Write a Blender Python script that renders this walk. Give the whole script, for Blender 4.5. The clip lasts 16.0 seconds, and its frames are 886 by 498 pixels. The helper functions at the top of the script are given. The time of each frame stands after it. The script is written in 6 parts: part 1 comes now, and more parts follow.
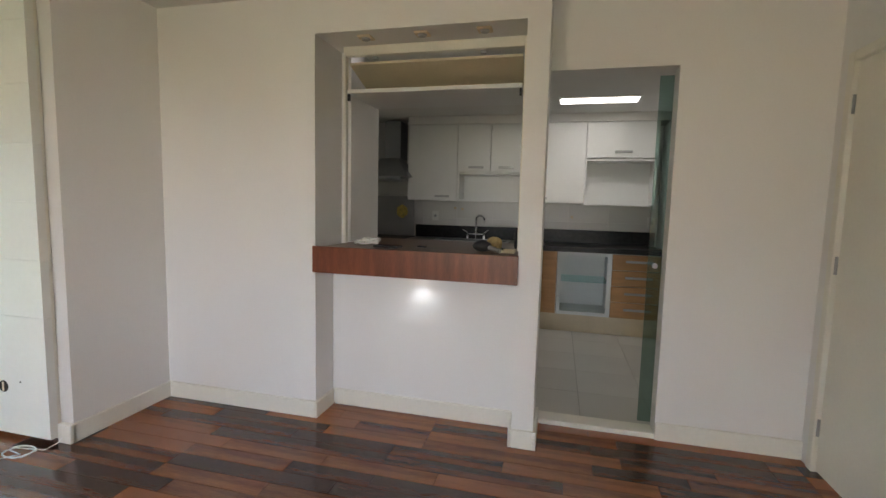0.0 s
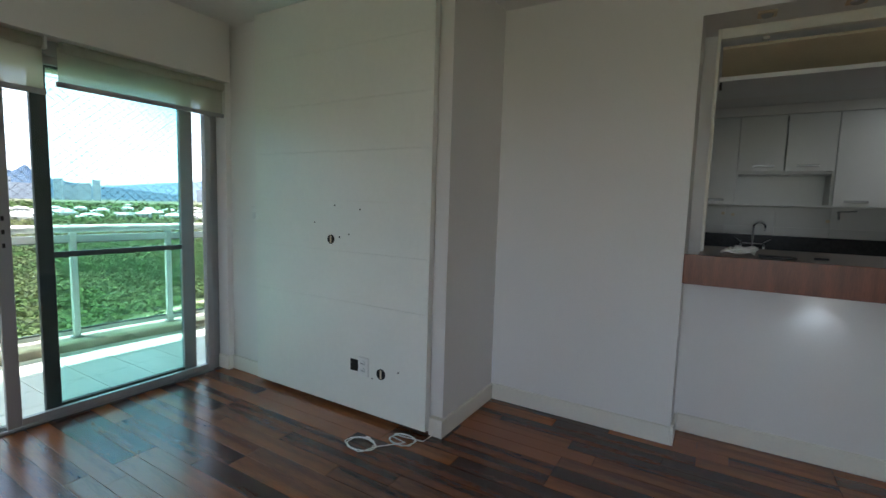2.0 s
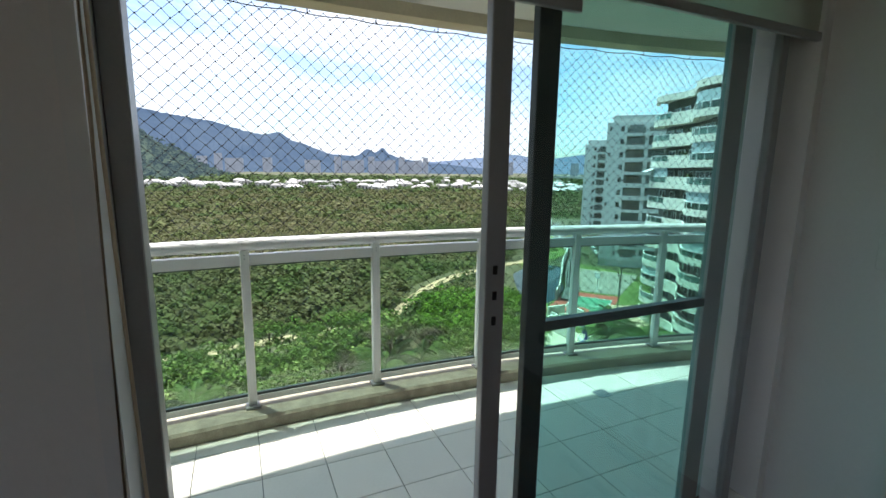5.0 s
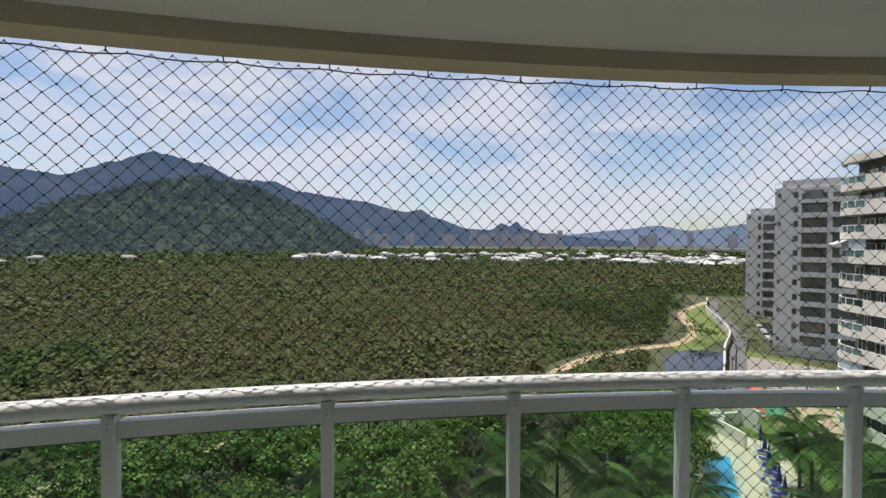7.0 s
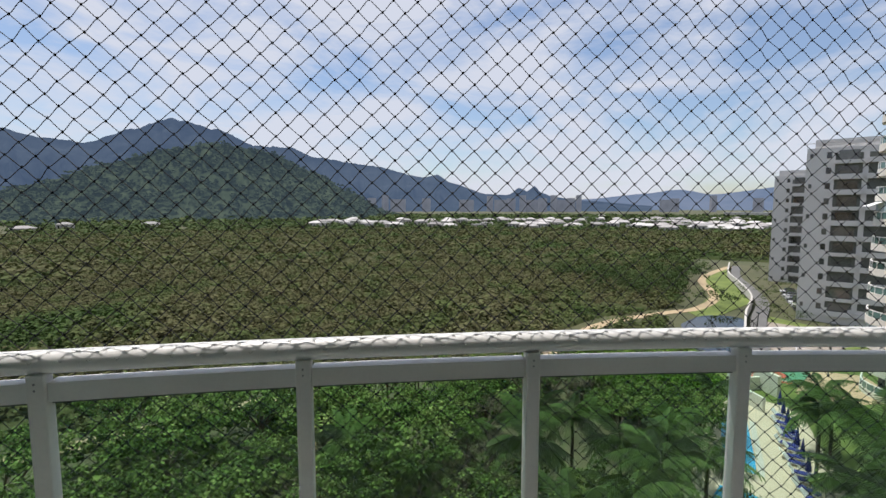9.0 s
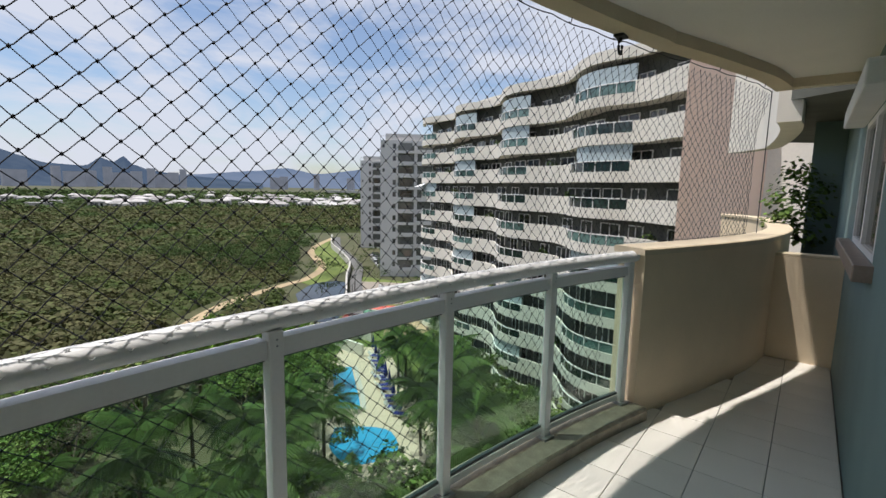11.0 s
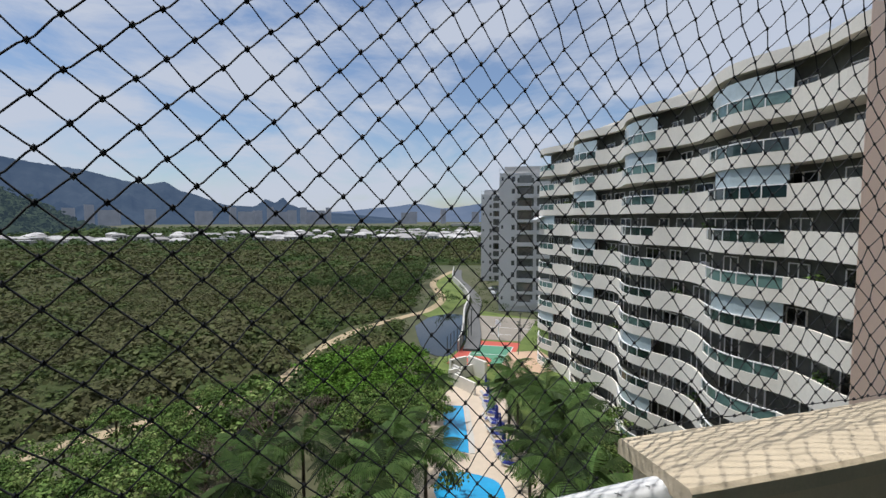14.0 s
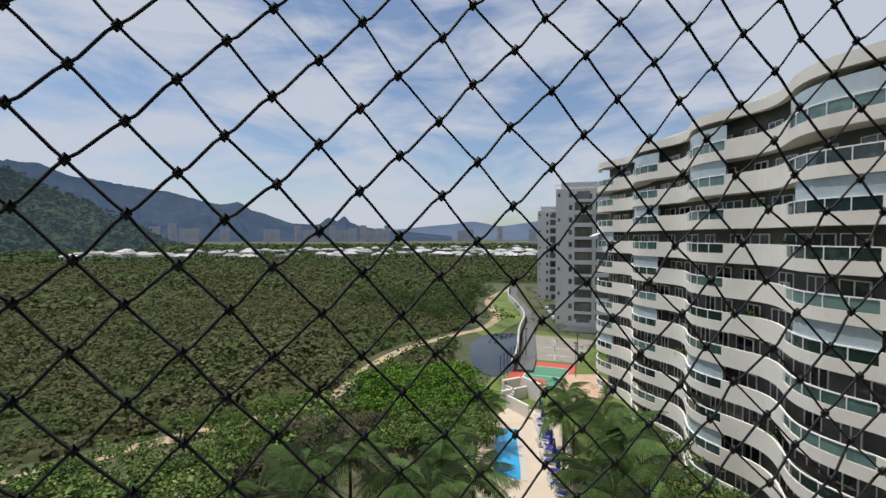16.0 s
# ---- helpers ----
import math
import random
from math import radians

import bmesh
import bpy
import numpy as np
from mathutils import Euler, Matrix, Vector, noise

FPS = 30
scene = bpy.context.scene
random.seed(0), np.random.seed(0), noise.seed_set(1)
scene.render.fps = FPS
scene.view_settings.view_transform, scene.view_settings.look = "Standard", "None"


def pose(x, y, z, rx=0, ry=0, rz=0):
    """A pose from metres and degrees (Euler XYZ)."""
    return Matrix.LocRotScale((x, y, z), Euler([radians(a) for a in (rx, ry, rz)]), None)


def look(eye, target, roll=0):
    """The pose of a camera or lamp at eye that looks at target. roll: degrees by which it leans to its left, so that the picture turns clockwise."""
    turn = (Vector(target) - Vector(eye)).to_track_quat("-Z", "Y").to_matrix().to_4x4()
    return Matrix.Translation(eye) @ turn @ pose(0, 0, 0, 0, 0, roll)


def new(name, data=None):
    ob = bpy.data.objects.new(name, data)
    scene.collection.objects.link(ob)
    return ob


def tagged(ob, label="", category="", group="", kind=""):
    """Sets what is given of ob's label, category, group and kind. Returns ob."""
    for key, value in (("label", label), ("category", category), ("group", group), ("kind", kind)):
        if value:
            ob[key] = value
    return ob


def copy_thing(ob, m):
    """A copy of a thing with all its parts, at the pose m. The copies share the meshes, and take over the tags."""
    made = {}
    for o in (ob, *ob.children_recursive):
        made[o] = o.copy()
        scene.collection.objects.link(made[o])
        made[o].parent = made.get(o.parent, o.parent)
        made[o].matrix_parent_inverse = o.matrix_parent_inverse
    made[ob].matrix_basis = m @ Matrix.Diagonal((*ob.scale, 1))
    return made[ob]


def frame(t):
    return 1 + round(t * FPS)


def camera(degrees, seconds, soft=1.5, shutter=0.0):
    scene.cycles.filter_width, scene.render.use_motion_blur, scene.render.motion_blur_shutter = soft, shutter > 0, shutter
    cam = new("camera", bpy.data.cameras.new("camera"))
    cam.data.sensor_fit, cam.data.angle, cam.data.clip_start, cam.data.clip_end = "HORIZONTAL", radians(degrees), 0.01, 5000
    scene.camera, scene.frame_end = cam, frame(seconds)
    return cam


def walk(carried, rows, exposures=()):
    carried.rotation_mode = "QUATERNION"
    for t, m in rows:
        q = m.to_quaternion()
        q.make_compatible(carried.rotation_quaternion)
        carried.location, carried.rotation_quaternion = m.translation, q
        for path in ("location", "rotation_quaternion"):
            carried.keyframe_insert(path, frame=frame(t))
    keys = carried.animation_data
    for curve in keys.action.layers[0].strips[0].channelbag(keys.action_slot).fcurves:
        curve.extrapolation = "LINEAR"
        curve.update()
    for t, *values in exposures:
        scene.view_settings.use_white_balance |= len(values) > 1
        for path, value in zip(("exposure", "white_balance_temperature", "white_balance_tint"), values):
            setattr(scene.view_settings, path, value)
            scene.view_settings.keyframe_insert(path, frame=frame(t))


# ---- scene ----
cam = camera(88.1, 16.0)
PATH = [
    (0, (-0.071, 0.001, 1.339), (-0.553, 1.932, 1.142), 1.4),
    (0.5, (-0.416, -0.044, 1.357), (-0.839, 1.902, 1.175), 1.4),
    (1, (-0.737, -0.187, 1.357), (-1.254, 1.738, 1.19), 1.4),
    (1.5, (-0.99, -0.287, 1.294), (-1.727, 1.565, 1.131), 1.6),
    (2, (-1.328, -0.293, 1.295), (-2.351, 1.414, 1.101), 1.7),
    (2.5, (-1.667, -0.314, 1.326), (-2.929, 1.22, 1.093), 1.5),
    (3, (-2.033, -0.248, 1.353), (-3.474, 1.111, 1.077), 1.4),
    (3.5, (-2.43, -0.149, 1.363), (-4.006, 1.043, 1.052), 1.2),
    (4, (-2.786, -0.16, 1.352), (-4.465, 0.878, 1.024), 1.1),
    (4.5, (-3.116, -0.143, 1.391), (-4.867, 0.761, 1.047), 1.1),
    (4.7, (-3.256, -0.111, 1.402), (-5.025, 0.752, 1.049), 1.0),
    (6.8, (-4.33, 0.148, 1.579), (-6.297, 0.505, 1.526), 0.2),
    (7, (-4.388, 0.17, 1.589), (-6.37, 0.438, 1.555), 0.3),
    (7.5, (-4.52, 0.125, 1.59), (-6.517, 0.22, 1.604), 0.5),
    (8, (-4.638, 0.076, 1.536), (-6.637, 0.039, 1.556), 0.6),
    (8.5, (-4.708, 0.161, 1.495), (-6.707, 0.132, 1.439), 0.5),
    (9, (-4.748, 0.271, 1.449), (-6.73, 0.465, 1.265), -0.0),
    (9.5, (-4.775, 0.368, 1.432), (-6.672, 0.931, 1.136), 0.3),
    (10, (-4.802, 0.456, 1.399), (-6.507, 1.44, 1.042), 0.5),
    (10.2, (-4.814, 0.49, 1.385), (-6.408, 1.642, 1.022), 0.6),
    (12.3, (-5.321, 1.487, 1.555), (-6.358, 3.188, 1.382), 0.4),
    (12.5, (-5.342, 1.632, 1.596), (-6.459, 3.284, 1.433), 0.1),
    (13, (-5.336, 2.03, 1.618), (-6.672, 3.511, 1.466), 0.1),
    (13.5, (-5.365, 2.338, 1.619), (-6.871, 3.645, 1.476), 0.3),
    (14, (-5.34, 2.855, 1.58), (-6.956, 4.027, 1.449), 0.0),
    (14.5, (-5.318, 3.302, 1.514), (-6.959, 4.439, 1.403), 0.1),
    (15, (-5.476, 3.611, 1.48), (-7.094, 4.783, 1.383), -0.0),
    (15.5, (-5.521, 3.621, 1.396), (-7.155, 4.771, 1.315), 0.0),
    (16, (-5.597, 3.655, 1.427), (-7.347, 4.621, 1.373), 0.0),
]
walk(cam, [(t, look(eye, target, roll)) for t, eye, target, roll in PATH], exposures=[(0, 3.7, 7250, 15), (0.5, 3.58, 7050, 14), (1.0, 3.5, 7000, 12), (1.7, 2.75, 6500, 9), (2.2, 2.3, 6250, 8), (3.0, 1.9, 6200, 8), (3.5, 1.78, 6200, 8), (4.5, 1.48, 6250, 8), (6.8, 0.15, 6550, 12), (8.5, 0.1, 6500, 12), (9.5, 0.18, 6500, 12), (10, 0.18, 6500, 12), (12.5, 0.08, 6250, 11), (13.5, -0.05, 6150, 10), (14.5, -0.2, 6200, 10), (16, -0.15, 6350, 10)])

# ---- exposure is keyed with the walk; world and sun ----
SUN_DIR = Vector((-0.25, -0.20, 1.0)).normalized()
world = bpy.data.worlds.new("world")
scene.world = world
world.use_nodes = True
wn, wl = world.node_tree.nodes, world.node_tree.links
wn.clear()
w_out = wn.new("ShaderNodeOutputWorld")
w_bg = wn.new("ShaderNodeBackground")
w_sky = wn.new("ShaderNodeTexSky")
w_sky.sky_type = "NISHITA"
w_sky.sun_disc = False
w_sky.sun_elevation = math.asin(SUN_DIR.z)
w_sky.sun_rotation = math.atan2(SUN_DIR.x, SUN_DIR.y)
w_sky.air_density, w_sky.dust_density, w_sky.ozone_density = 1.0, 0.8, 2.8
w_co = wn.new("ShaderNodeTexCoord")
w_map = wn.new("ShaderNodeMapping")
w_map.inputs["Scale"].default_value = (1.6, 2.2, 7.0)
w_map.inputs["Rotation"].default_value = (0.12, -0.1, 0.5)
w_noise = wn.new("ShaderNodeTexNoise")
w_noise.inputs["Scale"].default_value = 1.5
w_noise.inputs["Detail"].default_value = 9
w_noise.inputs["Roughness"].default_value = 0.6
w_noise.inputs["Distortion"].default_value = 0.5
w_ramp = wn.new("ShaderNodeValToRGB")
w_ramp.color_ramp.elements[0].position, w_ramp.color_ramp.elements[1].position = 0.38, 0.58
w_ramp.color_ramp.elements[0].color = (0.08, 0.08, 0.08, 1)
w_ramp.color_ramp.elements[1].color = (0.92, 0.92, 0.92, 1)
w_mix = wn.new("ShaderNodeMix")
w_mix.data_type = "RGBA"
w_mix.inputs[7].default_value = (5.3, 5.6, 6.3, 1)
wl.new(w_co.outputs["Generated"], w_map.inputs["Vector"])
wl.new(w_map.outputs["Vector"], w_noise.inputs["Vector"])
wl.new(w_noise.outputs["Fac"], w_ramp.inputs["Fac"])
wl.new(w_ramp.outputs["Color"], w_mix.inputs[0])
wl.new(w_sky.outputs["Color"], w_mix.inputs[6])
wl.new(w_mix.outputs[2], w_bg.inputs["Color"])
w_bg.inputs["Strength"].default_value = 0.118
wl.new(w_bg.outputs["Background"], w_out.inputs["Surface"])

sun_data = bpy.data.lights.new("sun", "SUN")
sun_data.energy, sun_data.angle, sun_data.color = 4.2, radians(0.6), (1.0, 0.955, 0.89)
sun = new("sun", sun_data)
sun.matrix_world = look(SUN_DIR * 60, (0, 0, 0))

# fill light added in an assumed, unseen south window opening
so_data = bpy.data.lights.new("south_fill_light", "AREA")
so_data.shape, so_data.size, so_data.size_y, so_data.energy = "RECTANGLE", 3.0, 1.5, 0.38
so_data.spread = radians(115)
so_data.color = (0.97, 0.98, 1.0)
so = new("south_fill_light", so_data)
so.matrix_world = look((-0.9, -2.86, 1.35), (-0.9, 0, 1.25))

# kitchen ceiling lamp and the small spot under the counter
kl_data = bpy.data.lights.new("kitchen_lamp_light", "AREA")
kl_data.shape, kl_data.size, kl_data.size_y, kl_data.energy = "RECTANGLE", 0.62, 0.18, 0.22
kl_data.color = (0.95, 0.98, 1.0)
kl = new("kitchen_lamp_light", kl_data)
kl.matrix_world = pose(0.24, 4.55, 2.315)
sp_data = bpy.data.lights.new("counter_spot_light", "SPOT")
sp_data.energy, sp_data.spot_size, sp_data.spot_blend, sp_data.shadow_soft_size = 0.13, radians(110), 0.8, 0.02
sp_data.color = (0.74, 0.86, 1.0)
sp = new("counter_spot_light", sp_data)
sp.matrix_world = look((-0.86, 2.60, 0.895), (-0.86, 2.66, 0.0))


# ---- materials ----
def material(name, base, rough=0.6, vary=0.12, scale=6.0, fine=60.0, bump=0.0, metal=0.0, second=None, island=False, per_object=False, spec=0.5, coat=0.0, stretch=(1, 1, 1)):
    """Principled surface whose colour varies at two scales, with fine relief."""
    m = bpy.data.materials.new(name)
    m.use_nodes = True
    n, l = m.node_tree.nodes, m.node_tree.links
    p = n["Principled BSDF"]
    p.inputs["Roughness"].default_value, p.inputs["Metallic"].default_value = rough, metal
    p.inputs["Specular IOR Level"].default_value = spec
    p.inputs["Coat Weight"].default_value = coat
    p.inputs["Coat Roughness"].default_value = 0.15
    co = n.new("ShaderNodeTexCoord")
    mp = n.new("ShaderNodeMapping")
    mp.inputs["Scale"].default_value = stretch
    l.new(co.outputs["Object"], mp.inputs["Vector"])
    big, small = n.new("ShaderNodeTexNoise"), n.new("ShaderNodeTexNoise")
    big.inputs["Scale"].default_value, big.inputs["Detail"].default_value = scale, 4
    small.inputs["Scale"].default_value, small.inputs["Detail"].default_value = fine, 3
    l.new(mp.outputs["Vector"], big.inputs["Vector"])
    l.new(mp.outputs["Vector"], small.inputs["Vector"])
    ramp = n.new("ShaderNodeValToRGB")
    ramp.color_ramp.elements[0].position, ramp.color_ramp.elements[1].position = 0.32, 0.68
    a = [max(0.0, c * (1 - vary)) for c in base]
    b = list(second) if second else [min(1.0, c * (1 + vary)) for c in base]
    ramp.color_ramp.elements[0].color, ramp.color_ramp.elements[1].color = (*a, 1), (*b, 1)
    add = n.new("ShaderNodeMath")
    add.operation = "MULTIPLY_ADD"
    add.inputs[1].default_value = 0.35
    l.new(small.outputs["Fac"], add.inputs[0])
    sub = n.new("ShaderNodeMath")
    sub.operation = "MULTIPLY"
    sub.inputs[1].default_value = 0.65
    l.new(big.outputs["Fac"], sub.inputs[0])
    l.new(sub.outputs[0], add.inputs[2])
    fac = add.outputs[0]
    if island or per_object:
        src = n.new("ShaderNodeNewGeometry") if island else n.new("ShaderNodeObjectInfo")
        rnd = src.outputs["Random Per Island"] if island else src.outputs["Random"]
        mid = n.new("ShaderNodeMath")
        mid.operation = "MULTIPLY_ADD"
        mid.inputs[1].default_value, mid.inputs[2].default_value = 0.55, -0.275
        l.new(rnd, mid.inputs[0])
        tot = n.new("ShaderNodeMath")
        l.new(fac, tot.inputs[0])
        l.new(mid.outputs[0], tot.inputs[1])
        fac = tot.outputs[0]
    l.new(fac, ramp.inputs["Fac"])
    l.new(ramp.outputs["Color"], p.inputs["Base Color"])
    if bump:
        bp = n.new("ShaderNodeBump")
        bp.inputs["Strength"].default_value, bp.inputs["Distance"].default_value = bump, 0.01
        l.new(small.outputs["Fac"], bp.inputs["Height"])
        l.new(bp.outputs["Normal"], p.inputs["Normal"])
    return m


def glass(name, tint, gloss=0.04):
    """Thin tinted pane: lets light straight through and mirrors at a slant."""
    m = bpy.data.materials.new(name)
    m.use_nodes = True
    n, l = m.node_tree.nodes, m.node_tree.links
    n.clear()
    out, mix = n.new("ShaderNodeOutputMaterial"), n.new("ShaderNodeMixShader")
    tr, gl, fr = n.new("ShaderNodeBsdfTransparent"), n.new("ShaderNodeBsdfGlossy"), n.new("ShaderNodeLayerWeight")
    fr.inputs["Blend"].default_value = 0.5
    pw, sc = n.new("ShaderNodeMath"), n.new("ShaderNodeMath")
    pw.operation, sc.operation = "POWER", "MULTIPLY_ADD"
    pw.inputs[1].default_value = 4.0
    sc.inputs[1].default_value, sc.inputs[2].default_value = 0.8, 0.035
    tr.inputs["Color"].default_value = (*tint, 1)
    gl.inputs["Roughness"].default_value = gloss
    l.new(fr.outputs["Facing"], pw.inputs[0])
    l.new(pw.outputs[0], sc.inputs[0])
    l.new(sc.outputs[0], mix.inputs[0])
    l.new(tr.outputs[0], mix.inputs[1])
    l.new(gl.outputs[0], mix.inputs[2])
    l.new(mix.outputs[0], out.inputs["Surface"])
    return m


def emitter(name, color, power):
    m = bpy.data.materials.new(name)
    m.use_nodes = True
    p = m.node_tree.nodes["Principled BSDF"]
    p.inputs["Base Color"].default_value = (*color, 1)
    p.inputs["Emission Color"].default_value, p.inputs["Emission Strength"].default_value = (*color, 1), power
    return m


M_WALL = material("wall_paint", (0.80, 0.79, 0.77), 0.7, 0.025, 1.5, 90, 0.06)
M_CEIL = material("ceiling_paint", (0.78, 0.775, 0.75), 0.8, 0.03, 1.2, 70, 0.05)
M_PANEL = material("lacquered_panel", (0.80, 0.80, 0.755), 0.35, 0.03, 2.0, 40, 0.02)
M_BASE = material("baseboard_paint", (0.80, 0.78, 0.70), 0.45, 0.04, 3, 60, 0.03)
M_WHITE = material("white_lacquer", (0.76, 0.77, 0.76), 0.3, 0.02, 3, 40)
M_ALU = material("grey_aluminium", (0.38, 0.38, 0.39), 0.4, 0.06, 4, 120, 0.03, metal=0.3)
M_ALUDARK = material("dark_aluminium", (0.05, 0.06, 0.06), 0.45, 0.1, 4, 120, 0.02)
M_RAIL = material("white_rail_paint", (0.86, 0.855, 0.84), 0.4, 0.04, 5, 80, 0.04)
M_PLANK = material("jatoba_plank", (0.080, 0.022, 0.008), 0.24, 0.35, 2.2, 30, 0.06, second=(0.29, 0.098, 0.032), per_object=True, spec=0.45, coat=0.25, stretch=(0.5, 6, 6))
M_PLANKJ = material("floor_joint", (0.03, 0.015, 0.01), 0.6, 0.2)
M_WOOD = material("red_wood_veneer", (0.145, 0.036, 0.015), 0.3, 0.3, 3, 40, 0.05, second=(0.26, 0.075, 0.034), stretch=(7, 7, 0.6))
M_WOODTOP = material("worn_wood_top", (0.14, 0.075, 0.055), 0.3, 0.2, 4, 50, 0.05)
M_OAK = material("honey_oak", (0.44, 0.23, 0.09), 0.4, 0.18, 3, 60, 0.05, stretch=(1, 1, 8))
M_GRANITE = material("black_granite", (0.006, 0.006, 0.007), 0.3, 0.6, 30, 250, second=(0.018, 0.018, 0.018), spec=0.25)
M_KTILE = material("kitchen_wall_tile", (0.66, 0.65, 0.63), 0.3, 0.04, 2, 60, per_object=True)
M_KFLOOR = material("kitchen_floor_tile", (0.60, 0.59, 0.55), 0.3, 0.06, 2, 60, per_object=True)
M_GROUT = material("grout", (0.30, 0.29, 0.26), 0.9, 0.15)
M_STEEL = material("brushed_steel", (0.42, 0.43, 0.44), 0.42, 0.06, 4, 150, metal=0.9)
M_CHROME = material("chrome", (0.8, 0.8, 0.82), 0.08, 0.02, metal=1.0)
M_BLACK = material("black_plastic", (0.015, 0.015, 0.016), 0.5, 0.2)
M_HOLE = material("dark_cavity", (0.012, 0.010, 0.009), 0.9, 0.3)
M_PLASTIC = material("white_plastic", (0.80, 0.80, 0.78), 0.35, 0.02)
M_CABLE = material("white_cable", (0.78, 0.78, 0.74), 0.45, 0.05)
M_YELLOW = material("yellow_cloth", (0.62, 0.48, 0.12), 0.9, 0.35, 30, 120, 0.2)
M_BRISTLE = material("tan_bristle", (0.45, 0.33, 0.16), 0.9, 0.3, 60, 200, 0.3)
M_TILE = material("balcony_floor_tile", (0.80, 0.765, 0.69), 0.32, 0.05, 3, 70, 0.03, per_object=True)
M_STONE = material("beige_granite_kerb", (0.31, 0.275, 0.205), 0.55, 0.2, 12, 140, 0.15, second=(0.46, 0.41, 0.31))
M_CAP = material("beige_stone_cap", (0.66, 0.55, 0.39), 0.65, 0.10, 6, 120, 0.15)
M_PARAPET = material("beige_render", (0.76, 0.62, 0.44), 0.85, 0.06, 3, 90, 0.2)
M_SOFFIT = material("cream_soffit_paint", (0.84, 0.82, 0.78), 0.8, 0.04, 2, 70, 0.08)
M_BEAM = material("beige_beam_render", (0.66, 0.57, 0.42), 0.85, 0.08, 3, 80, 0.15)
M_TEAL = material("grey_green_render", (0.17, 0.25, 0.24), 0.7, 0.08, 3, 90, 0.15)
# M_TEAL deepened: shade on the neighbouring wall is put into its colour
M_TEALDARK = material("darkened_grey_green_render", (0.15, 0.215, 0.205), 0.75, 0.08, 3, 90, 0.15)
M_MARBLE = material("brown_stone_sill", (0.28, 0.21, 0.17), 0.4, 0.2, 10, 90)
M_NET = material("black_net_cord", (0.007, 0.008, 0.012), 0.7, 0.3)
M_NETRAIL = material("grey_net_on_rail", (0.36, 0.36, 0.36), 0.7, 0.2)
M_GLASS_A = glass("clear_glass", (0.95, 0.975, 0.97), 0.02)
M_GLASS_B = glass("green_glass", (0.72, 0.95, 0.93), 0.02)
M_GLASS_RAIL = glass("railing_green_glass", (0.80, 0.92, 0.86), 0.02)
M_GLASS_K = glass("frosted_kitchen_glass", (0.62, 0.75, 0.72), 0.25)
M_BLIND = bpy.data.materials.new("roller_blind_screen")
M_BLIND.use_nodes = True
bn, bl = M_BLIND.node_tree.nodes, M_BLIND.node_tree.links
bn.clear()
b_out, b_mix, b_mix2 = bn.new("ShaderNodeOutputMaterial"), bn.new("ShaderNodeMixShader"), bn.new("ShaderNodeMixShader")
b_dif, b_tl, b_tr = bn.new("ShaderNodeBsdfDiffuse"), bn.new("ShaderNodeBsdfTranslucent"), bn.new("ShaderNodeBsdfTransparent")
b_dif.inputs["Color"].default_value = (0.74, 0.73, 0.64, 1)
b_tl.inputs["Color"].default_value = (0.82, 0.80, 0.70, 1)
b_mix.inputs[0].default_value, b_mix2.inputs[0].default_value = 0.7, 0.26
bl.new(b_dif.outputs[0], b_mix.inputs[1])
bl.new(b_tl.outputs[0], b_mix.inputs[2])
bl.new(b_mix.outputs[0], b_mix2.inputs[1])
bl.new(b_tr.outputs[0], b_mix2.inputs[2])
bl.new(b_mix2.outputs[0], b_out.inputs["Surface"])
M_LAMP = emitter("lamp_diffuser", (0.95, 0.98, 1.0), 0.6)

def foliage(name, cols, scale, spread=0.55, by_part=False):
    """Leaves whose hue drifts in broad patches over the land and whose brightness differs from leaf to leaf."""
    m = material(name, cols[0], 0.75, 0.2, scale, scale * 9, spec=0.12)
    n, l = m.node_tree.nodes, m.node_tree.links
    ramp = next(q for q in n if q.bl_idname == "ShaderNodeValToRGB")
    els = ramp.color_ramp.elements
    while len(els) < len(cols):
        els.new(0.5)
    for i, (e, col) in enumerate(zip(els, cols)):
        e.position, e.color = 0.36 + 0.28 * i / (len(cols) - 1), (*col, 1)
    geo, mul, hsv = n.new("ShaderNodeNewGeometry"), n.new("ShaderNodeMath"), n.new("ShaderNodeHueSaturation")
    mul.operation = "MULTIPLY_ADD"
    mul.inputs[1].default_value, mul.inputs[2].default_value = spread * 2, 1 - spread
    l.new(n.new("ShaderNodeObjectInfo").outputs["Random"] if by_part else geo.outputs["Random Per Island"], mul.inputs[0])
    l.new(mul.outputs[0], hsv.inputs["Value"])
    l.new(ramp.outputs["Color"], hsv.inputs["Color"])
    l.new(hsv.outputs["Color"], n["Principled BSDF"].inputs["Base Color"])
    thin, mix, out = n.new("ShaderNodeBsdfTranslucent"), n.new("ShaderNodeMixShader"), n["Material Output"]
    mix.inputs[0].default_value = 0.16
    l.new(hsv.outputs["Color"], thin.inputs["Color"])
    l.new(n["Principled BSDF"].outputs[0], mix.inputs[1])
    l.new(thin.outputs[0], mix.inputs[2])
    l.new(mix.outputs[0], out.inputs["Surface"])
    return m


